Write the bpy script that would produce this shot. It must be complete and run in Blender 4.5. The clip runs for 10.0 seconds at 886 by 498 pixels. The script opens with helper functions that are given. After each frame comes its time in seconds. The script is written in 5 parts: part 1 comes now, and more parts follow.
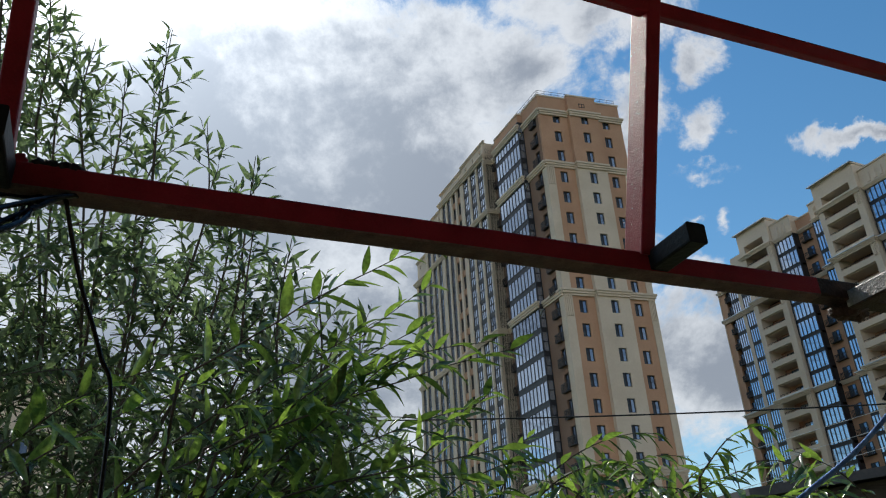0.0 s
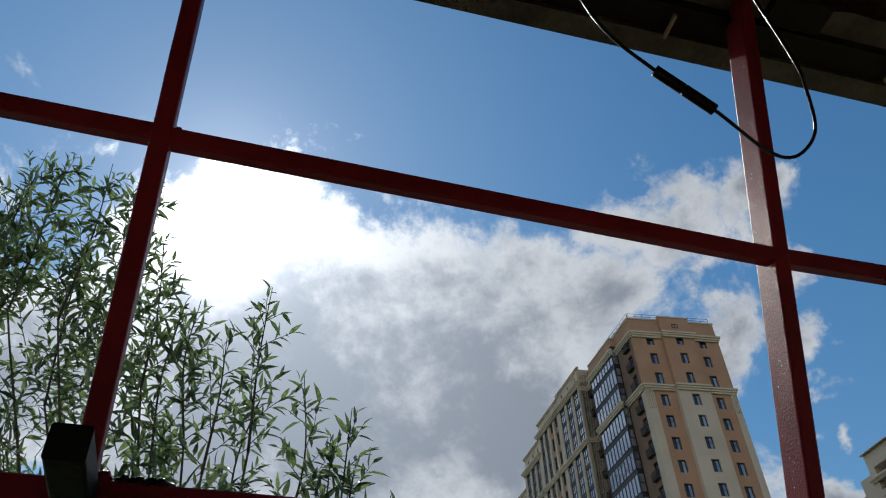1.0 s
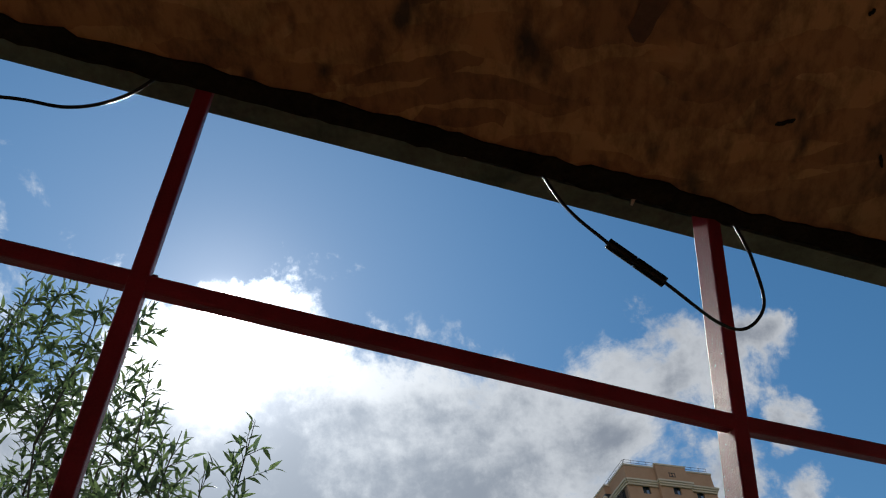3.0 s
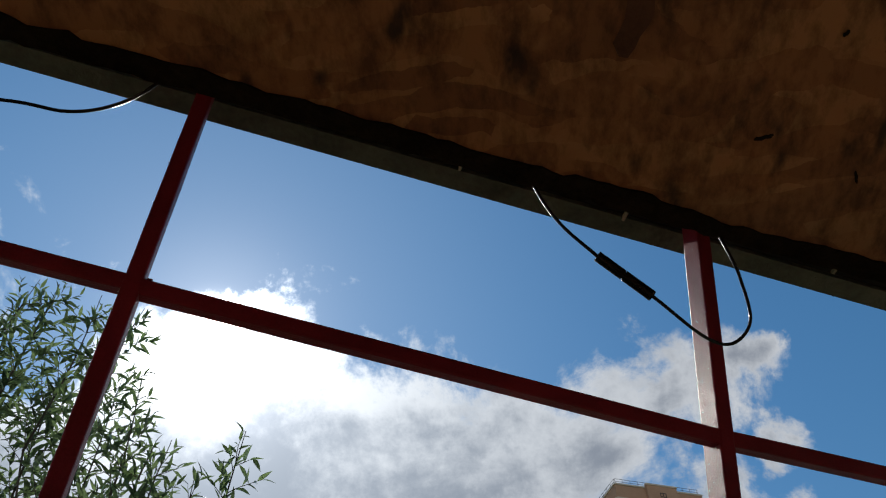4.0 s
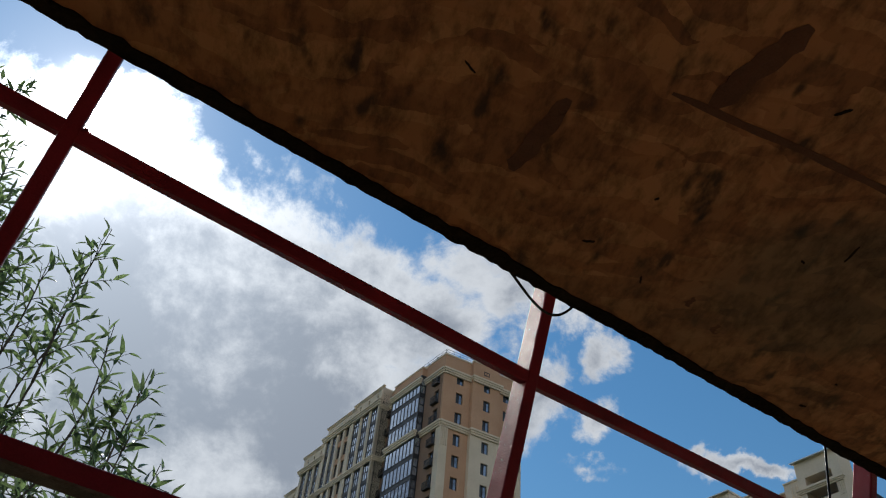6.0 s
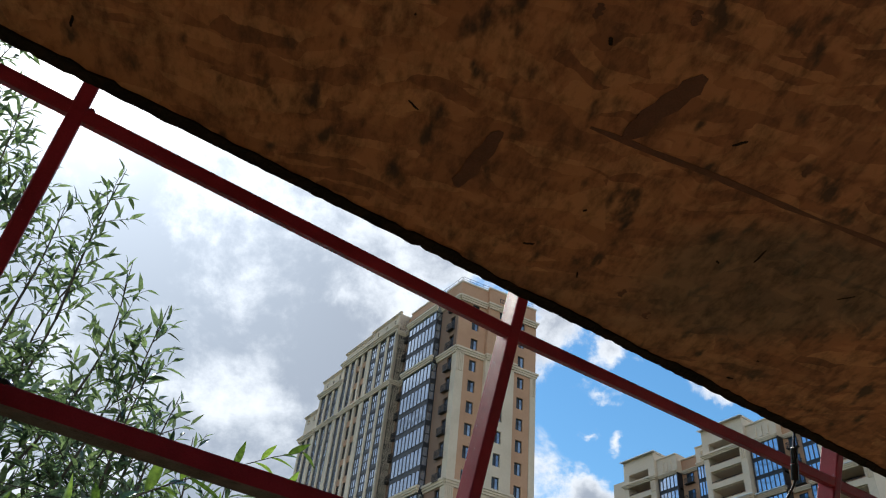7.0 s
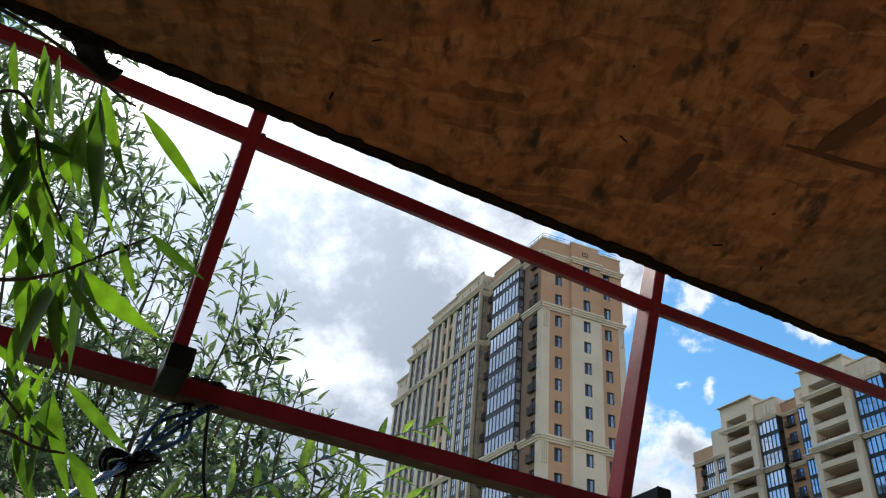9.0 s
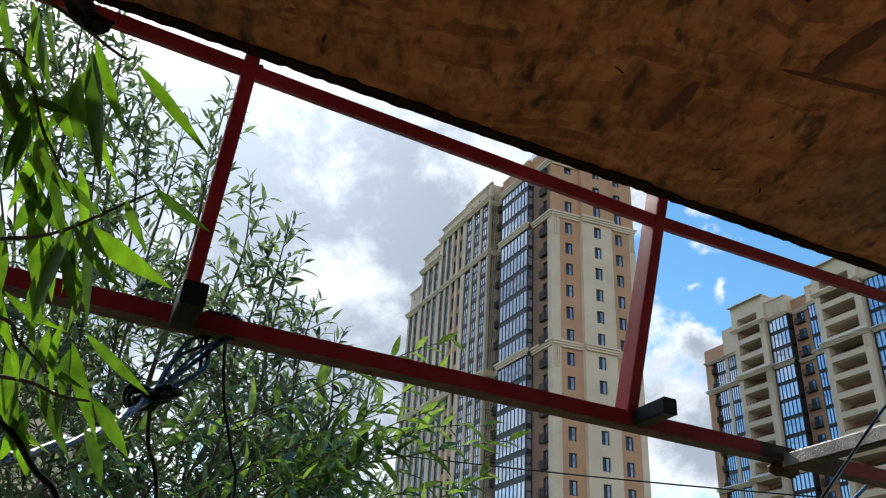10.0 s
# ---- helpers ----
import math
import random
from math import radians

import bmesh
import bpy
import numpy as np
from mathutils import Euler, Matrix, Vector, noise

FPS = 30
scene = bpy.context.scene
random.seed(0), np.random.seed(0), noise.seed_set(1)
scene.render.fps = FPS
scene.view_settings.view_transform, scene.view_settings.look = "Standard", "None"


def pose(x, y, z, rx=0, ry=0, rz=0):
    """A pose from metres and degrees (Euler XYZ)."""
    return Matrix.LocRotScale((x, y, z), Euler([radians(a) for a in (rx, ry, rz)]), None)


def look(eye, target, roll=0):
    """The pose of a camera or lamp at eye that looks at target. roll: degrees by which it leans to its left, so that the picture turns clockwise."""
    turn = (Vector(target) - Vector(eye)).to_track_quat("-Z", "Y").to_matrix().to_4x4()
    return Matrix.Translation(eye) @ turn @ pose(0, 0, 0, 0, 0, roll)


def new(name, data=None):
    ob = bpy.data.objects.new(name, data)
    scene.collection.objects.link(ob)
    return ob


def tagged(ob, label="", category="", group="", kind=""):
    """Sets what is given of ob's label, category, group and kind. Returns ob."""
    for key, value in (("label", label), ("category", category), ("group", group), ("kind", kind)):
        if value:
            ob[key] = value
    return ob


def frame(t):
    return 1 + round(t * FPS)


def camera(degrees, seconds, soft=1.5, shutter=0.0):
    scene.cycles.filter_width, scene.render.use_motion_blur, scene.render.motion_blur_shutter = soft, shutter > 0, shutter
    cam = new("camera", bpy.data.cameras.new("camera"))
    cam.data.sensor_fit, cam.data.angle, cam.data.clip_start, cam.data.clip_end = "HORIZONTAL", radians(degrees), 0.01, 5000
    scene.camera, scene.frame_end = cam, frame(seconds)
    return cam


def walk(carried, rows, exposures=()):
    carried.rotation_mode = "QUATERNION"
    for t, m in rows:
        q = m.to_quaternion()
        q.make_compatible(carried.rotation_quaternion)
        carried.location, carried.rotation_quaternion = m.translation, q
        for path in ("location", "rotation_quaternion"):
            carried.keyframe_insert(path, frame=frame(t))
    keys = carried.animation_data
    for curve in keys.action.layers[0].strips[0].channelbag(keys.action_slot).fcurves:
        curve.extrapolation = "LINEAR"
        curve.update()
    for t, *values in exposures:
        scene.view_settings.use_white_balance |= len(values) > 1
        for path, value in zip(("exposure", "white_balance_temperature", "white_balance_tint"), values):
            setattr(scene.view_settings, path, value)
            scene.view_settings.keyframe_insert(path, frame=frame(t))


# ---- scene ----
cam = camera(57.22, 10.0, 1.15)
PATH = [
    (0.0, pose(0.000, 0.000, 1.500, 117.45, 3.13, 0.00)),
    (0.2, pose(-0.048, 0.014, 1.534, 121.28, 3.21, 1.59)),
    (0.5, pose(-0.068, 0.030, 1.620, 126.91, 2.83, 4.54)),
    (0.7, pose(-0.053, 0.049, 1.640, 130.21, 2.55, 5.91)),
    (1.0, pose(-0.031, 0.066, 1.650, 133.93, 1.98, 7.09)),
    (1.5, pose(0.002, 0.056, 1.635, 138.01, 1.65, 7.62)),
    (2.0, pose(0.012, 0.053, 1.654, 141.00, 1.04, 7.12)),
    (2.5, pose(0.023, 0.025, 1.650, 142.39, 0.87, 6.04)),
    (4.0, pose(0.036, 0.012, 1.622, 144.38, 0.07, 4.01)),
    (4.5, pose(0.049, 0.018, 1.617, 144.36, 0.42, 2.88)),
    (5.0, pose(0.077, 0.022, 1.610, 142.72, -0.32, -1.45)),
    (5.2, pose(0.065, -0.018, 1.605, 141.24, -0.93, -4.15)),
    (5.5, pose(0.007, -0.111, 1.579, 138.83, -2.01, -8.65)),
    (5.8, pose(-0.012, -0.196, 1.546, 136.04, -3.50, -11.93)),
    (6.0, pose(0.005, -0.251, 1.533, 134.74, -4.17, -13.40)),
    (6.2, pose(0.059, -0.306, 1.524, 133.59, -4.84, -14.47)),
    (7.3, pose(0.013, -0.427, 1.516, 128.42, -4.61, -11.17)),
    (7.5, pose(-0.036, -0.445, 1.510, 127.79, -4.32, -10.21)),
    (8.0, pose(-0.098, -0.479, 1.505, 127.03, -4.21, -7.99)),
    (8.5, pose(-0.122, -0.503, 1.498, 126.80, -4.63, -6.39)),
    (9.0, pose(-0.137, -0.519, 1.484, 126.14, -4.93, -5.51)),
    (9.5, pose(-0.140, -0.539, 1.485, 124.32, -4.78, -5.06)),
    (10.0, pose(-0.131, -0.550, 1.501, 119.78, -3.43, -3.75)),
]
walk(cam, PATH, [(0.0, 0.35), (0.2, 0.05), (0.5, -0.1), (1.0, 0.0), (1.8, 0.0), (2.5, -0.02), (4.0, 0.0), (5.0, 0.03), (5.4, 0.2), (5.8, 0.2), (6.1, 0.15), (6.4, 0.25), (7.3, 0.92), (10.0, 0.95)])

# ---- light: sky, sun ----
SUN = Vector((-0.313, 0.6185, 0.7205)).normalized()
world = bpy.data.worlds.new("sky")
scene.world = world
world.use_nodes = True
wn = world.node_tree.nodes
sky = wn.new("ShaderNodeTexSky")
sky.sky_type, sky.sun_disc = "NISHITA", False
sky.sun_elevation, sky.sun_rotation = math.asin(SUN.z), math.atan2(SUN.x, SUN.y)
sky.air_density, sky.dust_density, sky.ozone_density = 1.3, 0.1, 1.0
wn["Background"].inputs[1].default_value = 0.087
deep = wn.new("ShaderNodeHueSaturation")
deep.inputs["Hue"].default_value, deep.inputs["Saturation"].default_value = 0.496, 1.34
world.node_tree.links.new(sky.outputs[0], deep.inputs["Color"])
world.node_tree.links.new(deep.outputs[0], wn["Background"].inputs[0])
sun = new("sun", bpy.data.lights.new("sun", "SUN"))
sun.data.energy, sun.data.angle, sun.data.color = 3.2, radians(0.6), (1.0, 0.95, 0.88)
sun.matrix_world = look(SUN * 50, (0, 0, 0))


# ---- materials ----
def material(name):
    m = bpy.data.materials.new(name)
    m.use_nodes = True
    return m, m.node_tree.nodes, m.node_tree.links, m.node_tree.nodes["Principled BSDF"]


def paint(name, dark, light, scale, rough=0.6, metal=0.0, bump=0.2, fine=8.0, island=0.0, stretch=(1, 1, 1), ior=1.45, spec=0.5):
    """A surface with coarse and fine variation between two colours, and fine relief."""
    m, n, l, bsdf = material(name)
    co = n.new("ShaderNodeTexCoord")
    mp = n.new("ShaderNodeMapping")
    mp.inputs["Scale"].default_value = stretch
    l.new(co.outputs["Object"], mp.inputs[0])
    coarse, grain = n.new("ShaderNodeTexNoise"), n.new("ShaderNodeTexNoise")
    for node, s in ((coarse, scale), (grain, scale * fine)):
        node.inputs["Scale"].default_value, node.inputs["Detail"].default_value = s, 6
        l.new(mp.outputs[0], node.inputs["Vector"])
    add = n.new("ShaderNodeMath")
    add.operation = "MULTIPLY_ADD"
    add.inputs[1].default_value = 0.45
    l.new(grain.outputs[0], add.inputs[0])
    l.new(coarse.outputs[0], add.inputs[2])
    fac = add.outputs[0]
    if island:
        ob = n.new("ShaderNodeObjectInfo")
        more = n.new("ShaderNodeMath")
        more.operation = "MULTIPLY_ADD"
        more.inputs[1].default_value = island
        l.new(ob.outputs["Random"], more.inputs[0])
        l.new(fac, more.inputs[2])
        fac = more.outputs[0]
    ramp = n.new("ShaderNodeValToRGB")
    ramp.color_ramp.elements[0].position, ramp.color_ramp.elements[1].position = 0.45, 0.95
    ramp.color_ramp.elements[0].color, ramp.color_ramp.elements[1].color = (*dark, 1), (*light, 1)
    l.new(fac, ramp.inputs[0])
    l.new(ramp.outputs[0], bsdf.inputs["Base Color"])
    bsdf.inputs["Roughness"].default_value, bsdf.inputs["Metallic"].default_value = rough, metal
    bsdf.inputs["IOR"].default_value, bsdf.inputs["Specular IOR Level"].default_value = ior, spec
    if bump:
        b = n.new("ShaderNodeBump")
        b.inputs["Strength"].default_value, b.inputs["Distance"].default_value = bump, 0.01
        l.new(grain.outputs[0], b.inputs["Height"])
        l.new(b.outputs[0], bsdf.inputs["Normal"])
    return m


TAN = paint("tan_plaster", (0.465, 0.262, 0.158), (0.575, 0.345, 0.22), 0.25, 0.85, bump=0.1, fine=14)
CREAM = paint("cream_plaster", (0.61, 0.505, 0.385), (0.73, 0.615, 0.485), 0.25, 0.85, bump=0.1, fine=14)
TAN_SHADED = paint("shaded_tan_plaster", (0.22, 0.132, 0.088), (0.29, 0.18, 0.122), 0.3, 0.85, bump=0.1, fine=14)
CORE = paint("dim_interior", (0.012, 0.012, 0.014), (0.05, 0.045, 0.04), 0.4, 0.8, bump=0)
FRAME = paint("dark_window_frame", (0.012, 0.013, 0.018), (0.03, 0.032, 0.04), 2.0, 0.45, bump=0)
GLASS = paint("tower_glass", (0.010, 0.016, 0.028), (0.05, 0.065, 0.085), 0.4, 0.04, bump=0, fine=3, island=0.4, ior=1.45, spec=0.2)
SKY_GLASS = paint("sky_reflecting_glass", (0.02, 0.035, 0.06), (0.13, 0.19, 0.28), 0.6, 0.04, metal=0.8, bump=0, fine=3, island=0.5)
MIRROR = paint("coated_bay_glass", (0.035, 0.05, 0.08), (0.48, 0.57, 0.70), 1.3, 0.05, metal=0.85, bump=0, fine=3, island=0.75)
RAIL = paint("black_iron", (0.01, 0.01, 0.011), (0.03, 0.028, 0.026), 3.0, 0.5, bump=0)
PALE_METAL = paint("pale_metal", (0.55, 0.55, 0.54), (0.75, 0.74, 0.72), 1.0, 0.3, 0.4, bump=0)
ROOF = paint("roof_felt", (0.04, 0.04, 0.045), (0.08, 0.08, 0.085), 2.0, 0.9)
RED = paint("red_oxide_paint", (0.165, 0.014, 0.022), (0.30, 0.027, 0.043), 9.0, 0.38, bump=0.2, fine=30, spec=0.15)
DUSTY = paint("dusty_primer", (0.07, 0.045, 0.04), (0.17, 0.12, 0.105), 30.0, 0.75, bump=0.4)
RUST = paint("bare_rusty_steel", (0.018, 0.012, 0.011), (0.075, 0.045, 0.035), 22.0, 0.6, 0.3, bump=0.4)
STEEL = paint("worn_grey_steel", (0.16, 0.145, 0.13), (0.40, 0.38, 0.355), 25.0, 0.5, 0.3, bump=0.3)
WIRE = paint("bare_wire", (0.03, 0.03, 0.033), (0.26, 0.26, 0.28), 25.0, 0.2, 0.85, bump=0.3)
CABLE = paint("black_cable_sheath", (0.004, 0.004, 0.004), (0.011, 0.010, 0.010), 40.0, 0.24, bump=0.12, spec=0.22)
BLACK = paint("black_plastic", (0.004, 0.004, 0.004), (0.012, 0.012, 0.012), 12.0, 0.5, bump=0.15, spec=0.35)
STRAND = paint("dark_wood_strand", (0.10, 0.038, 0.022), (0.155, 0.060, 0.034), 60.0, 0.8, bump=0.3)
DARK_FIBRE = paint("dark_fibre", (0.007, 0.005, 0.004), (0.030, 0.019, 0.013), 30.0, 0.95, bump=0.5, spec=0.08)
TARP = paint("dark_green_roof_edge", (0.055, 0.066, 0.060), (0.15, 0.17, 0.15), 8.0, 0.45, bump=0.3)
BLUE = paint("blue_rope", (0.05, 0.13, 0.36), (0.14, 0.30, 0.62), 40.0, 0.7, bump=0.4)
BARK = paint("willow_bark", (0.03, 0.026, 0.018), (0.085, 0.066, 0.045), 14.0, 0.9, bump=0.6)
SOIL = paint("grass_and_soil", (0.03, 0.05, 0.015), (0.09, 0.10, 0.04), 0.6, 0.95, bump=0.5)
PALE = paint("pale_wood", (0.36, 0.31, 0.24), (0.55, 0.49, 0.40), 30.0, 0.8)
PLANK = paint("brown_boards", (0.185, 0.115, 0.068), (0.36, 0.24, 0.146), 6.0, 0.85, bump=0.3, stretch=(1, 8, 8))


STAIN = (0.58, 0.27, 2.14)


def osb_board():
    """Oriented strand board: overlapping wood strands of several browns, dark gaps and knots, damp stains."""
    m, n, l, bsdf = material("strand_board")
    co = n.new("ShaderNodeTexCoord")
    layers = []
    for turn, size in ((0.5, 15), (2.0, 11), (1.1, 24)):
        mp = n.new("ShaderNodeMapping")
        mp.inputs["Rotation"].default_value[2] = turn
        mp.inputs["Scale"].default_value = (size, size * 3.6, 1)
        warp = n.new("ShaderNodeTexNoise")
        warp.inputs["Scale"].default_value, warp.inputs["Detail"].default_value = 6, 6
        vm = n.new("ShaderNodeVectorMath")
        vm.operation = "MULTIPLY_ADD"
        vm.inputs[1].default_value = (0.12, 0.12, 0.0)
        l.new(co.outputs["Object"], warp.inputs["Vector"])
        l.new(warp.outputs["Color"], vm.inputs[0])
        l.new(co.outputs["Object"], vm.inputs[2])
        l.new(vm.outputs[0], mp.inputs[0])
        v = n.new("ShaderNodeTexVoronoi")
        v.inputs["Scale"].default_value = 1.0
        l.new(mp.outputs[0], v.inputs["Vector"])
        layers.append(v)
    pick = n.new("ShaderNodeTexNoise")
    pick.inputs["Scale"].default_value, pick.inputs["Detail"].default_value = 9, 5
    l.new(co.outputs["Object"], pick.inputs["Vector"])
    tone = None
    for k, v in enumerate(layers):
        sep = n.new("ShaderNodeSeparateColor")
        l.new(v.outputs["Color"], sep.inputs[0])
        if tone is None:
            tone = sep.outputs[0]
            continue
        mx = n.new("ShaderNodeMix")
        mr = n.new("ShaderNodeMapRange")
        mr.inputs["From Min"].default_value, mr.inputs["From Max"].default_value = 0.42 + 0.06 * k, 0.47 + 0.06 * k
        l.new(pick.outputs[0], mr.inputs[0])
        l.new(mr.outputs[0], mx.inputs["Factor"])
        l.new(tone, mx.inputs["A"])
        l.new(sep.outputs[k], mx.inputs["B"])
        tone = mx.outputs["Result"]
    ramp = n.new("ShaderNodeValToRGB")
    r = ramp.color_ramp
    r.elements[0].position, r.elements[0].color = 0.0, (0.21, 0.076, 0.030, 1)
    r.elements[1].position, r.elements[1].color = 1.0, (0.44, 0.200, 0.082, 1)
    for p, c in ((0.12, (0.26, 0.098, 0.038, 1)), (0.5, (0.35, 0.140, 0.055, 1)), (0.85, (0.40, 0.178, 0.072, 1))):
        e = r.elements.new(p)
        e.color = c
    l.new(tone, ramp.inputs[0])
    knots = n.new("ShaderNodeTexNoise")
    knots.inputs["Scale"].default_value, knots.inputs["Detail"].default_value = 30, 4
    kmap = n.new("ShaderNodeMapping")
    kmap.inputs["Scale"].default_value = (1.25, 0.6, 1)
    l.new(co.outputs["Object"], kmap.inputs[0])
    l.new(kmap.outputs[0], knots.inputs["Vector"])
    kr = n.new("ShaderNodeMapRange")
    kr.inputs["From Min"].default_value, kr.inputs["From Max"].default_value = 0.585, 0.70
    l.new(knots.outputs[0], kr.inputs[0])
    damp = n.new("ShaderNodeTexNoise")
    damp.inputs["Scale"].default_value, damp.inputs["Detail"].default_value = 2.2, 6
    l.new(co.outputs["Object"], damp.inputs["Vector"])
    dr = n.new("ShaderNodeMapRange")
    dr.inputs["From Min"].default_value, dr.inputs["From Max"].default_value = 0.52, 0.68
    dr.inputs["To Max"].default_value = 0.6
    # one broad damp stain by the board's seam
    spot = n.new("ShaderNodeMapping")
    spot.vector_type = "TEXTURE"
    spot.inputs["Location"].default_value, spot.inputs["Scale"].default_value = STAIN, (0.24, 0.15, 9)
    l.new(co.outputs["Object"], spot.inputs[0])
    ball = n.new("ShaderNodeVectorMath")
    ball.operation = "LENGTH"
    l.new(spot.outputs[0], ball.inputs[0])
    edge = n.new("ShaderNodeMapRange")
    edge.inputs["From Min"].default_value, edge.inputs["From Max"].default_value = 1.0, 0.2
    edge.inputs["To Max"].default_value = 0.3
    l.new(ball.outputs["Value"], edge.inputs[0])
    wet = n.new("ShaderNodeMath")
    l.new(damp.outputs[0], wet.inputs[0])
    l.new(edge.outputs[0], wet.inputs[1])
    l.new(wet.outputs[0], dr.inputs[0])
    m1, m2 = n.new("ShaderNodeMix"), n.new("ShaderNodeMix")
    for mx in (m1, m2):
        mx.data_type = "RGBA"
    l.new(kr.outputs[0], m1.inputs["Factor"])
    l.new(ramp.outputs[0], m1.inputs[6])
    m1.inputs[7].default_value = (0.07, 0.028, 0.012, 1)
    l.new(dr.outputs[0], m2.inputs["Factor"])
    l.new(m1.outputs[2], m2.inputs[6])
    m2.inputs[7].default_value = (0.10, 0.085, 0.055, 1)
    speck = n.new("ShaderNodeTexNoise")
    speck.inputs["Scale"].default_value, speck.inputs["Detail"].default_value, speck.inputs["Roughness"].default_value = 38, 9, 0.7
    l.new(kmap.outputs[0], speck.inputs["Vector"])
    sr = n.new("ShaderNodeValToRGB")
    sr.color_ramp.elements[0].position, sr.color_ramp.elements[0].color = 0.34, (0.42, 0.36, 0.32, 1)
    sr.color_ramp.elements[1].position, sr.color_ramp.elements[1].color = 0.56, (1.15, 1.12, 1.1, 1)
    l.new(speck.outputs[0], sr.inputs[0])
    m3 = n.new("ShaderNodeMix")
    m3.data_type, m3.blend_type = "RGBA", "MULTIPLY"
    m3.inputs["Factor"].default_value = 1.0
    l.new(m2.outputs[2], m3.inputs[6])
    l.new(sr.outputs[0], m3.inputs[7])
    l.new(m3.outputs[2], bsdf.inputs["Base Color"])
    bsdf.inputs["Roughness"].default_value = 0.7
    b = n.new("ShaderNodeBump")
    b.inputs["Strength"].default_value, b.inputs["Distance"].default_value = 0.5, 0.002
    l.new(tone, b.inputs["Height"])
    l.new(b.outputs[0], bsdf.inputs["Normal"])
    return m


def leaf_material(name, dark, light, gloss=0.35, through_light=0.45, shine=(1.6, 1.75, 0.8)):
    """A leaf: waxy face, and light that shines through the blade."""
    m, n, l, bsdf = material(name)
    geo = n.new("ShaderNodeNewGeometry")
    ramp = n.new("ShaderNodeValToRGB")
    ramp.color_ramp.elements[0].color, ramp.color_ramp.elements[1].color = (*dark, 1), (*light, 1)
    l.new(geo.outputs["Random Per Island"], ramp.inputs[0])
    co, blot = n.new("ShaderNodeTexCoord"), n.new("ShaderNodeTexNoise")
    blot.inputs["Scale"].default_value, blot.inputs["Detail"].default_value = 55, 5
    l.new(co.outputs["Object"], blot.inputs["Vector"])
    tint, tone = n.new("ShaderNodeMapRange"), n.new("ShaderNodeHueSaturation")
    tint.inputs["From Min"].default_value, tint.inputs["From Max"].default_value = 0.3, 0.7
    tint.inputs["To Min"].default_value, tint.inputs["To Max"].default_value = 0.6, 1.35
    l.new(blot.outputs[0], tint.inputs[0])
    l.new(tint.outputs[0], tone.inputs["Value"])
    l.new(ramp.outputs[0], tone.inputs["Color"])
    ramp = tone
    l.new(ramp.outputs[0], bsdf.inputs["Base Color"])
    bsdf.inputs["Roughness"].default_value, bsdf.inputs["Specular IOR Level"].default_value = gloss, 0.75
    ripple = n.new("ShaderNodeBump")
    ripple.inputs["Strength"].default_value, ripple.inputs["Distance"].default_value = 0.35, 0.004
    l.new(blot.outputs[0], ripple.inputs["Height"])
    l.new(ripple.outputs[0], bsdf.inputs["Normal"])
    tr = n.new("ShaderNodeBsdfTranslucent")
    warm = n.new("ShaderNodeMix")
    warm.data_type, warm.blend_type = "RGBA", "MULTIPLY"
    warm.inputs["Factor"].default_value = 1.0
    warm.inputs[7].default_value = (*shine, 1)
    l.new(ramp.outputs[0], warm.inputs[6])
    l.new(warm.outputs[2], tr.inputs[0])
    mix = n.new("ShaderNodeMixShader")
    mix.inputs[0].default_value = through_light
    l.new(bsdf.outputs[0], mix.inputs[1])
    l.new(tr.outputs[0], mix.inputs[2])
    l.new(mix.outputs[0], n["Material Output"].inputs[0])
    return m


LEAF = leaf_material("willow_leaf", (0.034, 0.050, 0.030), (0.21, 0.27, 0.160), 0.17, 0.40, (1.3, 1.5, 0.95))
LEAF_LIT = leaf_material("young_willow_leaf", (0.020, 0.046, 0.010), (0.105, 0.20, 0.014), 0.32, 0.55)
LEAF_NEAR = leaf_material("fresh_willow_leaf", (0.030, 0.055, 0.020), (0.20, 0.29, 0.085), 0.16, 0.46)
LEAF_FAR = leaf_material("broad_tree_leaf", (0.05, 0.10, 0.02), (0.12, 0.19, 0.04), 0.5, 0.35)
OSB = osb_board()


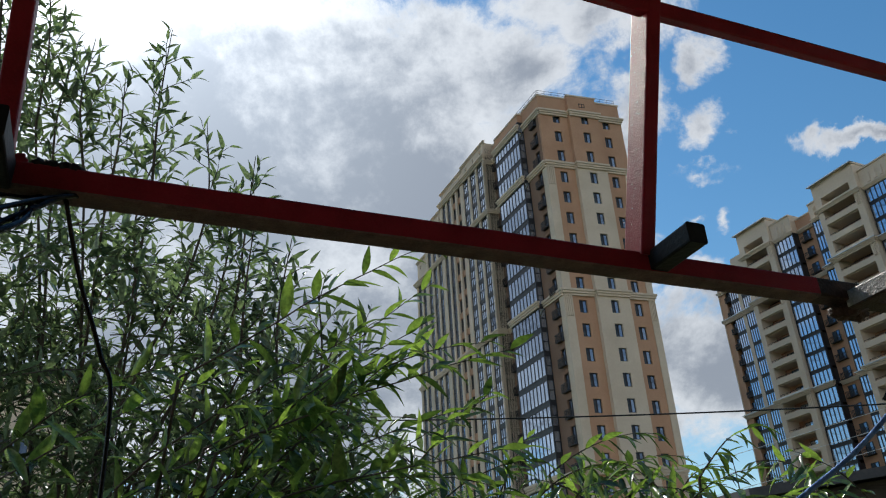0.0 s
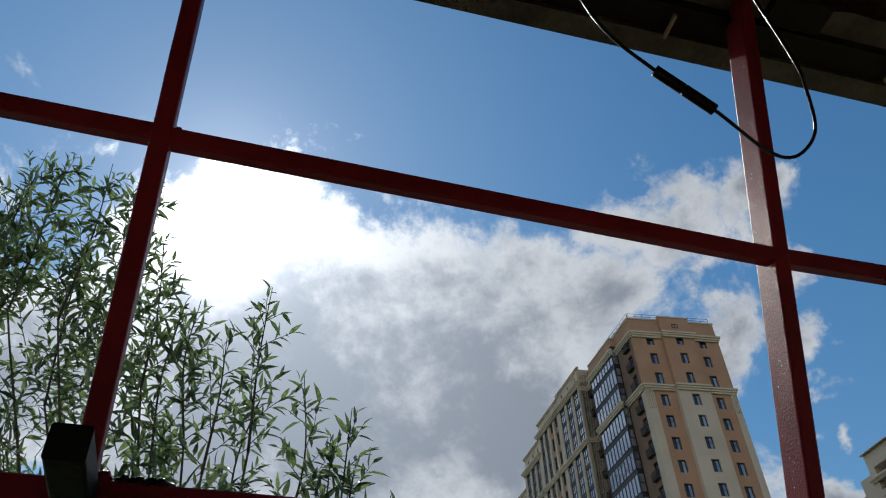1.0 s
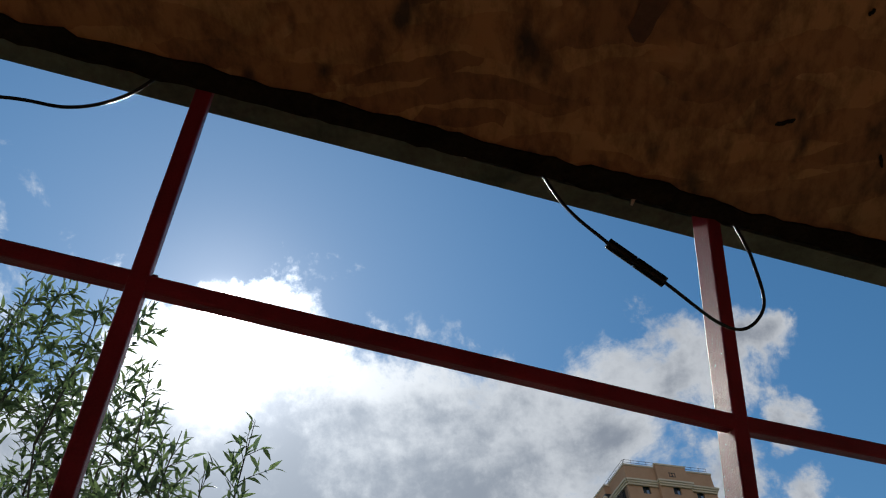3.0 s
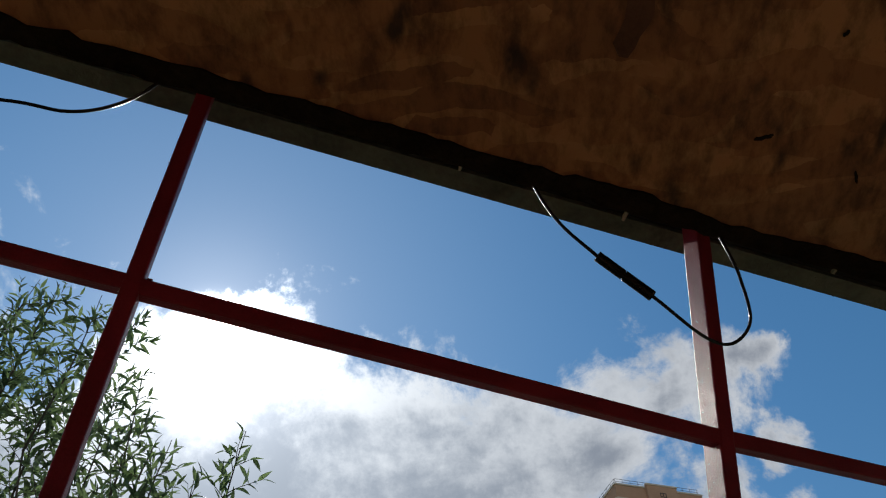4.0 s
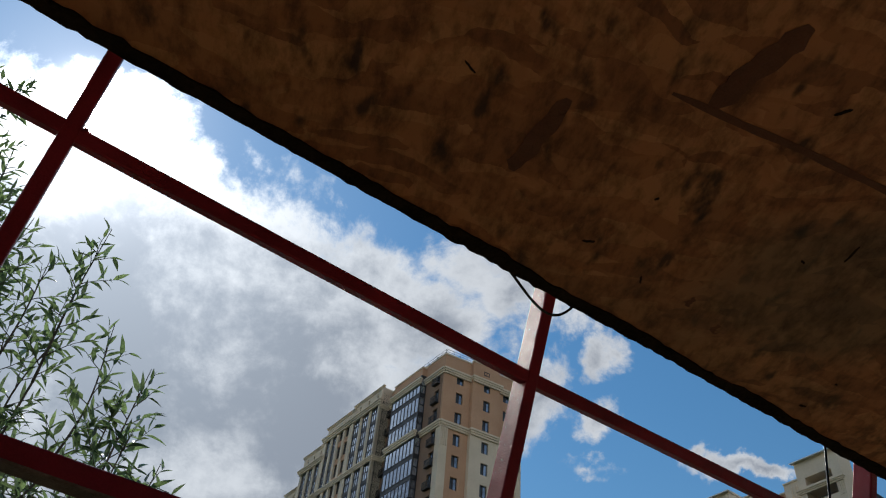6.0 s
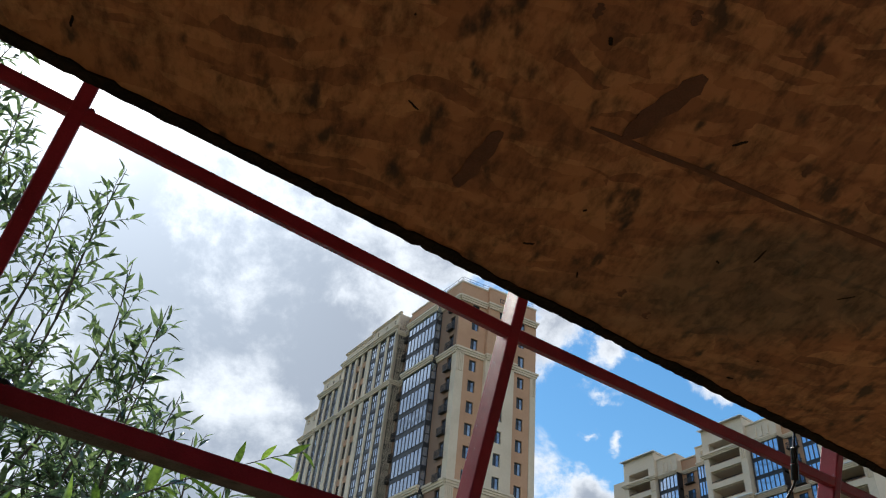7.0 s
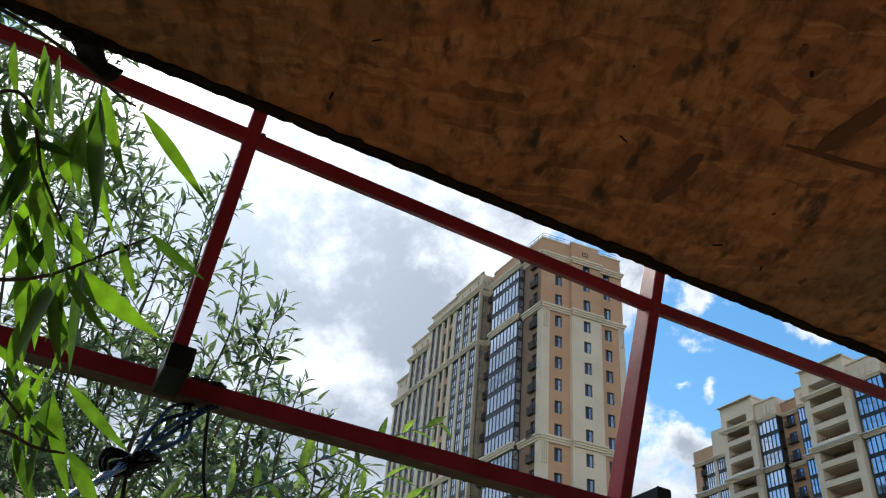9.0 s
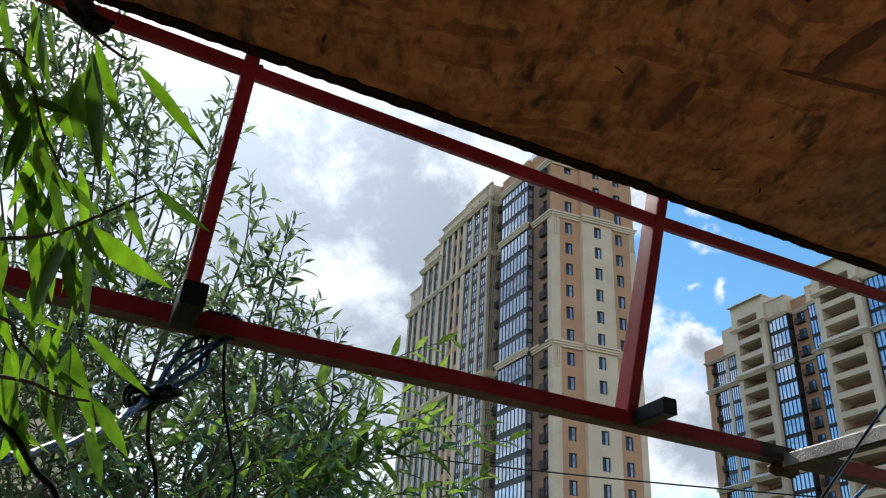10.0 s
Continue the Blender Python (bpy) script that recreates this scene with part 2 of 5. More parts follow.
# ---- building blocks ----
class Geo:
    """Collects boxes, tubes and blades into one mesh."""

    def __init__(self):
        self.v, self.f = [], []

    def box(self, x0, x1, y0, y1, z0, z1):
        b = len(self.v)
        self.v += [(x, y, z) for z in (z0, z1) for y in (y0, y1) for x in (x0, x1)]
        self.f += [(b, b + 2, b + 3, b + 1), (b + 4, b + 5, b + 7, b + 6), (b, b + 1, b + 5, b + 4),
                   (b + 2, b + 6, b + 7, b + 3), (b, b + 4, b + 6, b + 2), (b + 1, b + 3, b + 7, b + 5)]
        return self

    def face_box(self, side, a0, a1, d0, d1, z0, z1):
        """A box on a facade: a along it, d into it. side 'f' runs along x, 'l' along y."""
        return self.box(a0, a1, d0, d1, z0, z1) if side == "f" else self.box(d0, d1, a0, a1, z0, z1)

    def lattice(self, side, w, h, nv, nh, bar, deep):
        """One connected frame with nv by nh openings, deep metres thick, its middle at the origin."""
        xs = sorted(x for i in range(nv + 1) for x in (-w / 2 + i * (w - bar) / nv, -w / 2 + i * (w - bar) / nv + bar))
        zs = sorted(z for i in range(nh + 1) for z in (-h / 2 + i * (h - bar) / nh, -h / 2 + i * (h - bar) / nh + bar))
        nx, b = len(xs), len(self.v)
        for d in (0.0, deep):
            self.v += [(x, d, z) if side == "f" else (d, x, z) for z in zs for x in xs]
        at = lambda i, j, k: b + k * nx * len(zs) + j * nx + i
        solid = lambda i, j: 0 <= i < nx - 1 and 0 <= j < len(zs) - 1 and (i % 2 == 0 or j % 2 == 0)
        for j in range(len(zs) - 1):
            for i in range(nx - 1):
                if not solid(i, j):
                    continue
                self.f += [(at(i, j, 0), at(i + 1, j, 0), at(i + 1, j + 1, 0), at(i, j + 1, 0)), (at(i, j, 1), at(i, j + 1, 1), at(i + 1, j + 1, 1), at(i + 1, j, 1))]
                for (di, dj), (p, q) in (((-1, 0), ((i, j), (i, j + 1))), ((1, 0), ((i + 1, j + 1), (i + 1, j))), ((0, -1), ((i + 1, j), (i, j))), ((0, 1), ((i, j + 1), (i + 1, j + 1)))):
                    if not solid(i + di, j + dj):
                        self.f.append((at(*p, 0), at(*q, 0), at(*q, 1), at(*p, 1)))
        return self

    def tube(self, path, radius, sides=8, taper=1.0):
        """A round tube along points."""
        p = [Vector(q) for q in path]
        b = len(self.v)
        for i, q in enumerate(p):
            d = (p[min(i + 1, len(p) - 1)] - p[max(i - 1, 0)]).normalized()
            s = d.orthogonal().normalized() if i == 0 else (s - d * s.dot(d)).normalized()
            t = d.cross(s)
            r = radius * (1 + (taper - 1) * i / max(1, len(p) - 1))
            self.v += [tuple(q + r * (math.cos(k) * s + math.sin(k) * t)) for k in np.arange(sides) * math.tau / sides]
        for i in range(len(p) - 1):
            for k in range(sides):
                k2 = (k + 1) % sides
                self.f.append((b + i * sides + k, b + i * sides + k2, b + (i + 1) * sides + k2, b + (i + 1) * sides + k))
        self.f.append(tuple(b + k for k in reversed(range(sides))))
        self.f.append(tuple(b + (len(p) - 1) * sides + k for k in range(sides)))
        return self

    def mesh(self, name, mat, smooth=False):
        me = bpy.data.meshes.new(name)
        me.from_pydata(self.v, [], self.f)
        me.materials.append(mat)
        me.update()
        if smooth:
            me.polygons.foreach_set("use_smooth", [True] * len(me.polygons))
        return me


PLAN = {}  # plan of a building whose corners are not square, by its name


def part(name, me, parent, label="", at=(0, 0, 0)):
    ob = new(name, me)
    ob.parent, ob.location = parent, at
    ob.matrix_parent_inverse = PLAN.get(parent.name, Matrix())
    return tagged(ob, label) if label else ob


def spline(points, n=24):
    """Points along a smooth curve through the given ones."""
    p = [Vector(q) for q in points]
    p = [2 * p[0] - p[1]] + p + [2 * p[-1] - p[-2]]
    out = []
    for i in range(1, len(p) - 2):
        for k in range(n):
            t = k / n
            out.append(0.5 * (2 * p[i] + (p[i + 1] - p[i - 1]) * t + (2 * p[i - 1] - 5 * p[i] + 4 * p[i + 1] - p[i + 2]) * t * t
                              + (3 * p[i] - p[i - 1] - 3 * p[i + 1] + p[i + 2]) * t ** 3))
    return out + [p[-2]]


# ---- clouds: a far dome whose veil dims and whitens the sky behind it ----
def cloud_dome():
    m, n, l, bsdf = material("cloud_veil")
    n.remove(bsdf)
    co = n.new("ShaderNodeTexCoord")
    rot = n.new("ShaderNodeVectorRotate")
    rot.rotation_type = "X_AXIS"
    rot.inputs["Angle"].default_value = radians(-42)
    l.new(co.outputs["Object"], rot.inputs["Vector"])
    sep = n.new("ShaderNodeSeparateXYZ")
    l.new(rot.outputs[0], sep.inputs[0])

    def calc(op, a, b=None, c=None, clamp=False):
        k = n.new("ShaderNodeMath")
        k.operation, k.use_clamp = op, clamp
        for i, q in enumerate((a, b, c)):
            if q is None:
                continue
            if isinstance(q, (int, float)):
                k.inputs[i].default_value = q
            else:
                l.new(q, k.inputs[i])
        return k.outputs[0]

    ahead = calc("MAXIMUM", sep.outputs[1], 300.0)
    flat = n.new("ShaderNodeCombineXYZ")
    l.new(calc("DIVIDE", sep.outputs[0], ahead), flat.inputs[0])
    l.new(calc("DIVIDE", sep.outputs[2], ahead), flat.inputs[1])

    def fbm(scale, detail, offset, rough=0.55, distort=0.0):
        mp = n.new("ShaderNodeMapping")
        mp.inputs["Location"].default_value = offset
        l.new(flat.outputs[0], mp.inputs[0])
        t = n.new("ShaderNodeTexNoise")
        t.inputs["Scale"].default_value, t.inputs["Detail"].default_value = scale, detail
        t.inputs["Roughness"].default_value, t.inputs["Distortion"].default_value = rough, distort
        l.new(mp.outputs[0], t.inputs["Vector"])
        return t.outputs[0]

    # cloud banks: centre and half-size on the sky, weight; their outlines wander
    wander = n.new("ShaderNodeTexNoise")
    wander.inputs["Scale"].default_value, wander.inputs["Detail"].default_value, wander.inputs["Roughness"].default_value = 13.0, 9, 0.62
    l.new(flat.outputs[0], wander.inputs["Vector"])
    bent = n.new("ShaderNodeVectorMath")
    bent.operation = "MULTIPLY_ADD"
    bent.inputs[1].default_value = (0.11, 0.11, 0.0)
    l.new(wander.outputs["Color"], bent.inputs[0])
    shift = n.new("ShaderNodeVectorMath")
    shift.operation = "SUBTRACT"
    shift.inputs[1].default_value = (0.055, 0.055, 0.0)
    l.new(flat.outputs[0], shift.inputs[0])
    l.new(shift.outputs[0], bent.inputs[2])
    field = None
    for x, y, a, b, w in CLOUDS:
        mp = n.new("ShaderNodeMapping")
        mp.vector_type = "TEXTURE"
        mp.inputs["Location"].default_value, mp.inputs["Scale"].default_value = (x, y, 0), (a, b, 1)
        l.new(bent.outputs[0], mp.inputs[0])
        ln = n.new("ShaderNodeVectorMath")
        ln.operation = "LENGTH"
        l.new(mp.outputs[0], ln.inputs[0])
        bank = calc("MULTIPLY", calc("SUBTRACT", 1.0, ln.outputs["Value"], clamp=False), w)
        field = bank if field is None else calc("SMOOTH_MAX", field, bank, 0.08)
    rough = fbm(6.5, 14, (3.1, 1.7, 0), 0.66, 0.25)
    billow = fbm(2.6, 8, (8.2, 4.4, 0), 0.5)
    shape = calc("ADD", calc("MULTIPLY_ADD", rough, 2.1, -1.05), field)
    shape = calc("MULTIPLY_ADD", billow, 0.7, calc("SUBTRACT", shape, 0.35))
    # broken cloud over the rest of the sky, unseen, added to brighten the facades
    around = n.new("ShaderNodeTexNoise")
    around.inputs["Scale"].default_value, around.inputs["Detail"].default_value = 0.0011, 9
    l.new(co.outputs["Object"], around.inputs["Vector"])
    behind = n.new("ShaderNodeMapRange")
    behind.inputs["From Min"].default_value, behind.inputs["From Max"].default_value = 1300.0, 300.0
    l.new(sep.outputs[1], behind.inputs[0])
    far_bank = calc("MULTIPLY_ADD", around.outputs[0], 2.4, -0.85)
    pick = n.new("ShaderNodeMix")
    l.new(behind.outputs[0], pick.inputs["Factor"])
    l.new(shape, pick.inputs["A"])
    l.new(far_bank, pick.inputs["B"])
    shape = pick.outputs["Result"]
    dens = n.new("ShaderNodeMapRange")
    dens.interpolation_type = "SMOOTHSTEP"
    dens.inputs["From Min"].default_value, dens.inputs["From Max"].default_value = 0.0, 0.36
    l.new(shape, dens.inputs[0])
    density = dens.outputs[0]
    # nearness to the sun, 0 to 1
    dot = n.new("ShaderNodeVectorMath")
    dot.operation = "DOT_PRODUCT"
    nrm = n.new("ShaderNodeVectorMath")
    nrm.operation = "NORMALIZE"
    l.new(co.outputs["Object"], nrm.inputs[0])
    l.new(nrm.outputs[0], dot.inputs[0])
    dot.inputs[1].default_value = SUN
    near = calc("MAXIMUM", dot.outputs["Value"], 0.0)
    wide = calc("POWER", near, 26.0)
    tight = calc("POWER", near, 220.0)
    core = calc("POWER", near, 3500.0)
    # thick parts are grey, thin edges and parts near the sun are white
    grey = n.new("ShaderNodeMapRange")
    grey.interpolation_type = "SMOOTHSTEP"
    grey.inputs["From Min"].default_value, grey.inputs["From Max"].default_value = 0.2, 1.05
    l.new(calc("MULTIPLY_ADD", fbm(7.5, 11, (1.3, 9.1, 0), 0.62), 1.9, calc("SUBTRACT", shape, 0.87)), grey.inputs[0])
    tone = n.new("ShaderNodeMix")
    tone.data_type = "RGBA"
    l.new(grey.outputs[0], tone.inputs["Factor"])
    tone.inputs[6].default_value, tone.inputs[7].default_value = (0.69, 0.71, 0.735, 1), (0.28, 0.30, 0.34, 1)
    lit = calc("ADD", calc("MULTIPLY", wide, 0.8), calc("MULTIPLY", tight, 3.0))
    bright = calc("MULTIPLY", density, calc("MULTIPLY_ADD", behind.outputs[0], 0.15, calc("ADD", lit, 0.76)))
    glow = n.new("ShaderNodeEmission")
    l.new(tone.outputs[2], glow.inputs[0])
    l.new(bright, glow.inputs[1])
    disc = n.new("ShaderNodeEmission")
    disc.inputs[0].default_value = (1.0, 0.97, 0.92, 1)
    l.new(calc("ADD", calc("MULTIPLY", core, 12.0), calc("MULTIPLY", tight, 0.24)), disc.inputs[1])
    clear = n.new("ShaderNodeBsdfTransparent")
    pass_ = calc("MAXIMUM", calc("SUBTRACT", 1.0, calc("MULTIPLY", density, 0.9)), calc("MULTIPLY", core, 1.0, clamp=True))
    gray = n.new("ShaderNodeCombineColor")
    for i in range(3):
        l.new(pass_, gray.inputs[i])
    l.new(gray.outputs[0], clear.inputs[0])
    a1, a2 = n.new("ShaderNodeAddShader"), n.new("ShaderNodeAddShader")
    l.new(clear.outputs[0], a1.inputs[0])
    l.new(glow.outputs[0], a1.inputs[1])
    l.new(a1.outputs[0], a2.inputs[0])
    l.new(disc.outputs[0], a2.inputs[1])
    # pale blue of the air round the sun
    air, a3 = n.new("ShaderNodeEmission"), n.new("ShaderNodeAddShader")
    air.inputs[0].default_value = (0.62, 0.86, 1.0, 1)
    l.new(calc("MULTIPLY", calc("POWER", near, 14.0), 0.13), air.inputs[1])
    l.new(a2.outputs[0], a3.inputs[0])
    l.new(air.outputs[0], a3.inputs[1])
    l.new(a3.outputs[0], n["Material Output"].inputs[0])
    bm = bmesh.new()
    bmesh.ops.create_uvsphere(bm, u_segments=64, v_segments=32, radius=3000)
    bmesh.ops.delete(bm, geom=[v for v in bm.verts if v.co.z < -400], context="VERTS")
    me = bpy.data.meshes.new("backdrop")
    bm.to_mesh(me)
    bm.free()
    me.materials.append(m)
    me.polygons.foreach_set("use_smooth", [True] * len(me.polygons))
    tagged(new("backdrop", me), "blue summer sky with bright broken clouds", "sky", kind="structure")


# the wide bank at (-1.3, 0.1) is thickened for the bay glass to reflect
CLOUDS = [(-0.30, -0.13, 0.40, 0.31, 1.3), (-0.02, -0.16, 0.24, 0.22, 1.2), (-0.10, -0.40, 0.55, 0.26, 1.2), (-0.62, -0.06, 0.30, 0.17, 1.0), (-0.06, 0.00, 0.16, 0.09, 0.8),
          (-0.275, 0.165, 0.06, 0.030, 0.6), (0.21, 0.035, 0.13, 0.085, 0.72), (0.31, 0.060, 0.075, 0.032, 0.55), (0.347, -0.040, 0.033, 0.036, 0.5), (0.354, -0.130, 0.034, 0.034, 0.48),
          (0.348, -0.182, 0.065, 0.022, 0.5), (0.384, -0.238, 0.020, 0.018, 0.42), (0.345, -0.228, 0.020, 0.014, 0.42), (0.575, -0.141, 0.090, 0.019, 0.7), (0.27, -0.10, 0.05, 0.08, 0.6),
          (0.36, -0.31, 0.06, 0.05, 0.7), (0.40, -0.46, 0.30, 0.13, 0.9), (0.13, -0.05, 0.14, 0.08, 0.75), (-1.3, 0.1, 0.75, 0.6, 1.3), (1.2, -0.5, 0.5, 0.2, 0.7)]
cloud_dome()

# ---- ground ----
g = Geo()
g.box(-3000, 3000, -3000, 3000, -0.6, 0.0)
tagged(new("ground", g.mesh("ground", SOIL)), "grassy dark soil round the shelter", "ground", kind="structure")


# ---- towers ----
FLOOR_H = 3.2


def pieces(g, mat, parent, name=""):
    """Each box of a shell as a part of its own: piers, mouldings and wall panels."""
    for i in range(len(g.v) // 8):
        v = g.v[8 * i:8 * i + 8]
        size = [max(p[k] for p in v) - min(p[k] for p in v) for k in range(3)]
        if min(size) < 0.005:
            continue
        kind = name or ("moulding" if size[2] < 0.45 else "pier" if size[2] > 4 * max(size[0], size[1]) else "wall_panel")
        q = Geo()
        q.v, q.f = v, [tuple(k - 8 * i for k in f) for f in g.f[6 * i:6 * i + 6]]
        part(kind, q.mesh(kind, mat), parent)


def facade(g, side, a0, a1, z0, z1, d, cols, rows, thick=0.35):
    """A wall with openings: full-height piers between the columns of openings, and spandrels between the rows."""
    edge = a0
    for c, w in cols:
        g.face_box(side, edge, c - w / 2, d, d + thick, z0, z1)
        low = z0
        for zc, h in rows:
            g.face_box(side, c - w / 2, c + w / 2, d, d + thick, low, zc - h / 2)
            low = zc + h / 2
        g.face_box(side, c - w / 2, c + w / 2, d, d + thick, low, z1)
        edge = c + w / 2
    g.face_box(side, edge, a1, d, d + thick, z0, z1)


UNITS = {}


def window(parent, side, a, d, z, w, h, nv, nh, bar=0.07, name="window"):
    """A window unit: dark frame with nv by nh panes, and its glass as a part of it. a, z: middle; d: depth of the frame's face."""
    key = (side, w, h, nv, nh, bar, name)
    if key not in UNITS:
        f, p = Geo(), Geo()
        f.lattice(side, w, h, nv, nh, bar, 0.12)
        if name == "bay_window" or nv != 2:
            p.face_box(side, -w / 2 + 0.02, w / 2 - 0.02, 0.05, 0.075, -h / 2 + 0.02, h / 2 - 0.02)
            UNITS[key] = f.mesh("window_frame", FRAME), p.mesh("pane", MIRROR if name == "bay_window" or nv == 3 else SKY_GLASS)
        else:
            # dark pane, then a bluish metallic one that puts in the sky's reflection
            p.face_box(side, -w / 2 + 0.02, 0.08 * w, 0.07, 0.095, -h / 2 + 0.02, h / 2 - 0.02)
            c = Geo()
            c.face_box(side, 0.08 * w + 0.01, w / 2 - 0.02, 0.05, 0.075, -h / 2 + 0.02, h / 2 - 0.02)
            UNITS[key] = f.mesh("window_frame", FRAME), p.mesh("pane", GLASS), c.mesh("pane", SKY_GLASS)
    at = (a, d, z) if side == "f" else (d, a, z)
    ob = part(name, UNITS[key][0], parent, at=at)
    for me in UNITS[key][1:]:
        part("pane", me, ob)
    return ob


def balcony(parent, side, a, d, z, w, out=0.55):
    """A shallow iron balcony: floor plate, top rail and bars."""
    key = ("balcony", side, w, out)
    if key not in UNITS:
        g = Geo()
        g.lattice(side, w, 1.1, 8, 1, 0.05, 0.05)
        g.v = [(x - out * (side == "l"), y - out * (side == "f"), z + 0.55) for x, y, z in g.v]
        g.face_box(side, -w / 2, w / 2, -out + 0.05, 0, 0.0, 0.08)
        for x in (-w / 2, w / 2 - 0.05):
            g.face_box(side, x, x + 0.05, -out + 0.05, 0, 1.05, 1.1)
            g.face_box(side, x, x + 0.04, -out * 0.55, -out * 0.55 + 0.04, 0.08, 1.05)
        UNITS[key] = g.mesh("balcony", RAIL)
    return part("balcony", UNITS[key], parent, at=(a, d, z) if side == "f" else (d, a, z))


def cornice(g, side, a0, a1, d, z, out=0.45, h=0.9):
    """A moulded cornice of three steps."""
    for k, (o, zz, hh) in enumerate(((0.4, 0.0, 0.3), (0.7, 0.3, 0.3), (1.0, 0.6, 0.3))):
        g.face_box(side, a0 - out * o, a1 + out * o, d - out * o, d + 0.1, z + zz * h, z + (zz + hh) * h)


def flutes(g, side, a0, a1, d, z0, z1, n=5):
    w = (a1 - a0) / (2 * n + 1)
    for k in range(n):
        g.face_box(side, a0 + w * (2 * k + 1), a0 + w * (2 * k + 2), d - 0.12, d, z0, z1)


def tan_tower():
    t = tagged(new("apartment_tower"), "tall tan and cream apartment tower with glazed bays", "building", "apartment towers")
    t.matrix_world = pose(T1[0], T1[1], 0, 0, 0, TURN1)
    # the side meets the front at 98.5 degrees
    k = radians(8.5)
    PLAN[t.name] = Matrix(((0.92, -0.905 * math.sin(k), 0, 0), (0, 0.905 * math.cos(k), 0, 0), (0, 0, 1, 0), (0, 0, 0, 1)))
    C1, C2, C3, TOP = 62.0, 42.8, 20.6, 71.8
    floors = [C1 + 1.75 + k * FLOOR_H for k in range(3)] + [C1 - 1.75 - k * FLOOR_H for k in range(6)] + \
        [C2 - 1.75 - k * FLOOR_H for k in range(7)] + [C3 - 1.8 - k * FLOOR_H for k in range(6)]
    rows = sorted((z, 1.75) for z in floors)
    tall = sorted((z, 2.3) for z in floors)
    # core: a solid block whose dark colour stands for unlit rooms
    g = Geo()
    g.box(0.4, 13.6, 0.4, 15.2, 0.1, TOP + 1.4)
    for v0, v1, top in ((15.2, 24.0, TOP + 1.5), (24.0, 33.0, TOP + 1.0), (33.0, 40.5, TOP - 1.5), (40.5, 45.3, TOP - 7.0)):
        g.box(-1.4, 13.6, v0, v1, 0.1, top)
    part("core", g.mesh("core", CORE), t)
    # front
    tanw, cream, brown, dark = Geo(), Geo(), Geo(), Geo()
    facade(tanw, "f", 1.3, 4.7, 0.1, C1, 0, [(2.85, 1.2)], [r for r in rows if r[0] < C1])
    facade(tanw, "f", 0.0, 4.7, C1, TOP, 0, [(2.85, 1.2)], [r for r in rows if r[0] > C1])
    facade(tanw, "f", 9.7, 13.0, 0.1, C1, 0, [(11.3, 1.2)], [r for r in rows if r[0] < C1])
    facade(tanw, "f", 9.7, 14.0, C1, TOP, 0, [(11.3, 1.2)], [r for r in rows if r[0] > C1])
    facade(cream, "f", 4.7, 9.7, 0.1, C1, -0.6, [(7.3, 1.2)], [r for r in rows if r[0] < C1], 0.95)
    facade(tanw, "f", 4.7, 9.7, C1, TOP, -0.6, [(7.3, 1.2)], [r for r in rows if r[0] > C1], 0.95)
    for x0, x1 in ((0.0, 1.3), (13.0, 14.0)):
        cream.face_box("f", x0, x1, -0.12, 0.4, 0.1, C1)
        for c in (C1, C2, C3):
            flutes(cream, "f", x0, x1, -0.12, c - 3.2, c - 0.1, 4)
    for z in floors:
        for x, d in ((2.85, 0.2), (7.3, -0.4), (11.3, 0.2)):
            window(t, "f", x, d, z, 1.2, 1.75, 2, 1, 0.1)
    # side by the near corner; its shade is put into a darker plaster colour
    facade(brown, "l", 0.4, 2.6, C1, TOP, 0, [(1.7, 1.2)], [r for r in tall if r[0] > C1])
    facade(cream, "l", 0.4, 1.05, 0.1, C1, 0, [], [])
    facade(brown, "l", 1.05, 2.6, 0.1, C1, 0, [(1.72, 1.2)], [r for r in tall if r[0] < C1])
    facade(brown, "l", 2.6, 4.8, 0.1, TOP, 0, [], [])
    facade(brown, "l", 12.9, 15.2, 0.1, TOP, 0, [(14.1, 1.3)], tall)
    for z in floors:
        window(t, "l", 1.71, 0.22, z, 1.2, 2.3, 2, 2)
        window(t, "l", 14.1, 0.22, z, 1.3, 2.3, 2, 2)
        balcony(t, "l", 1.71, 0, z - 1.2, 1.5)
        if z > C3:
            balcony(t, "l", 14.1, 0, z - 1.2, 1.7)
    # glazed bay
    for z in floors:
        window(t, "l", 8.85, -0.95, z, 7.9, 2.75, 8, 1, 0.17, "bay_window")
        window(t, "f", -0.47, 4.88, z, 0.93, 2.75, 1, 2, 0.12, "bay_window")
        dark.box(-0.9, 0.0, 4.92, 12.82, z + 1.38, z + 1.83)
    # far wing, pale piers and strips of glass
    facade(cream, "f", -1.8, 0.0, 0.1, TOP + 2.2, 15.2, [], [])
    steps = ((15.2, 24.0, TOP + 2.6), (24.0, 33.0, TOP + 2.1), (33.0, 40.5, TOP - 0.6), (40.5, 45.4, TOP - 5.8))
    for n_, (v0, v1, top) in enumerate(steps):
        strips = max(2, round((v1 - v0 - 0.6) / 2.4))
        pitch = (v1 - v0 - 0.6) / strips
        zs = [r for r in sorted((z, 2.75) for z in floors) if r[0] + 1.4 < top - 2.0]
        cols = [(v0 + 0.3 + pitch * (k + 0.5), pitch - 0.62) for k in range(strips)]
        wall_top = zs[-1][0] + 1.6
        facade(cream, "l", v0, v1, 0.1, wall_top, -1.8, cols, [((0.1 + wall_top) / 2 + 0.6, wall_top - 2.0)])
        for k, (c, w) in enumerate(cols):
            for z, h in zs:
                if n_ == 1 and k < 2:
                    tanw.box(-1.6, -1.4, c - w / 2, c + w / 2, z - 1.55, z - 0.55)
                else:
                    window(t, "l", c, -1.62, z, round(w, 3), 2.75, 3, 2, 0.17)
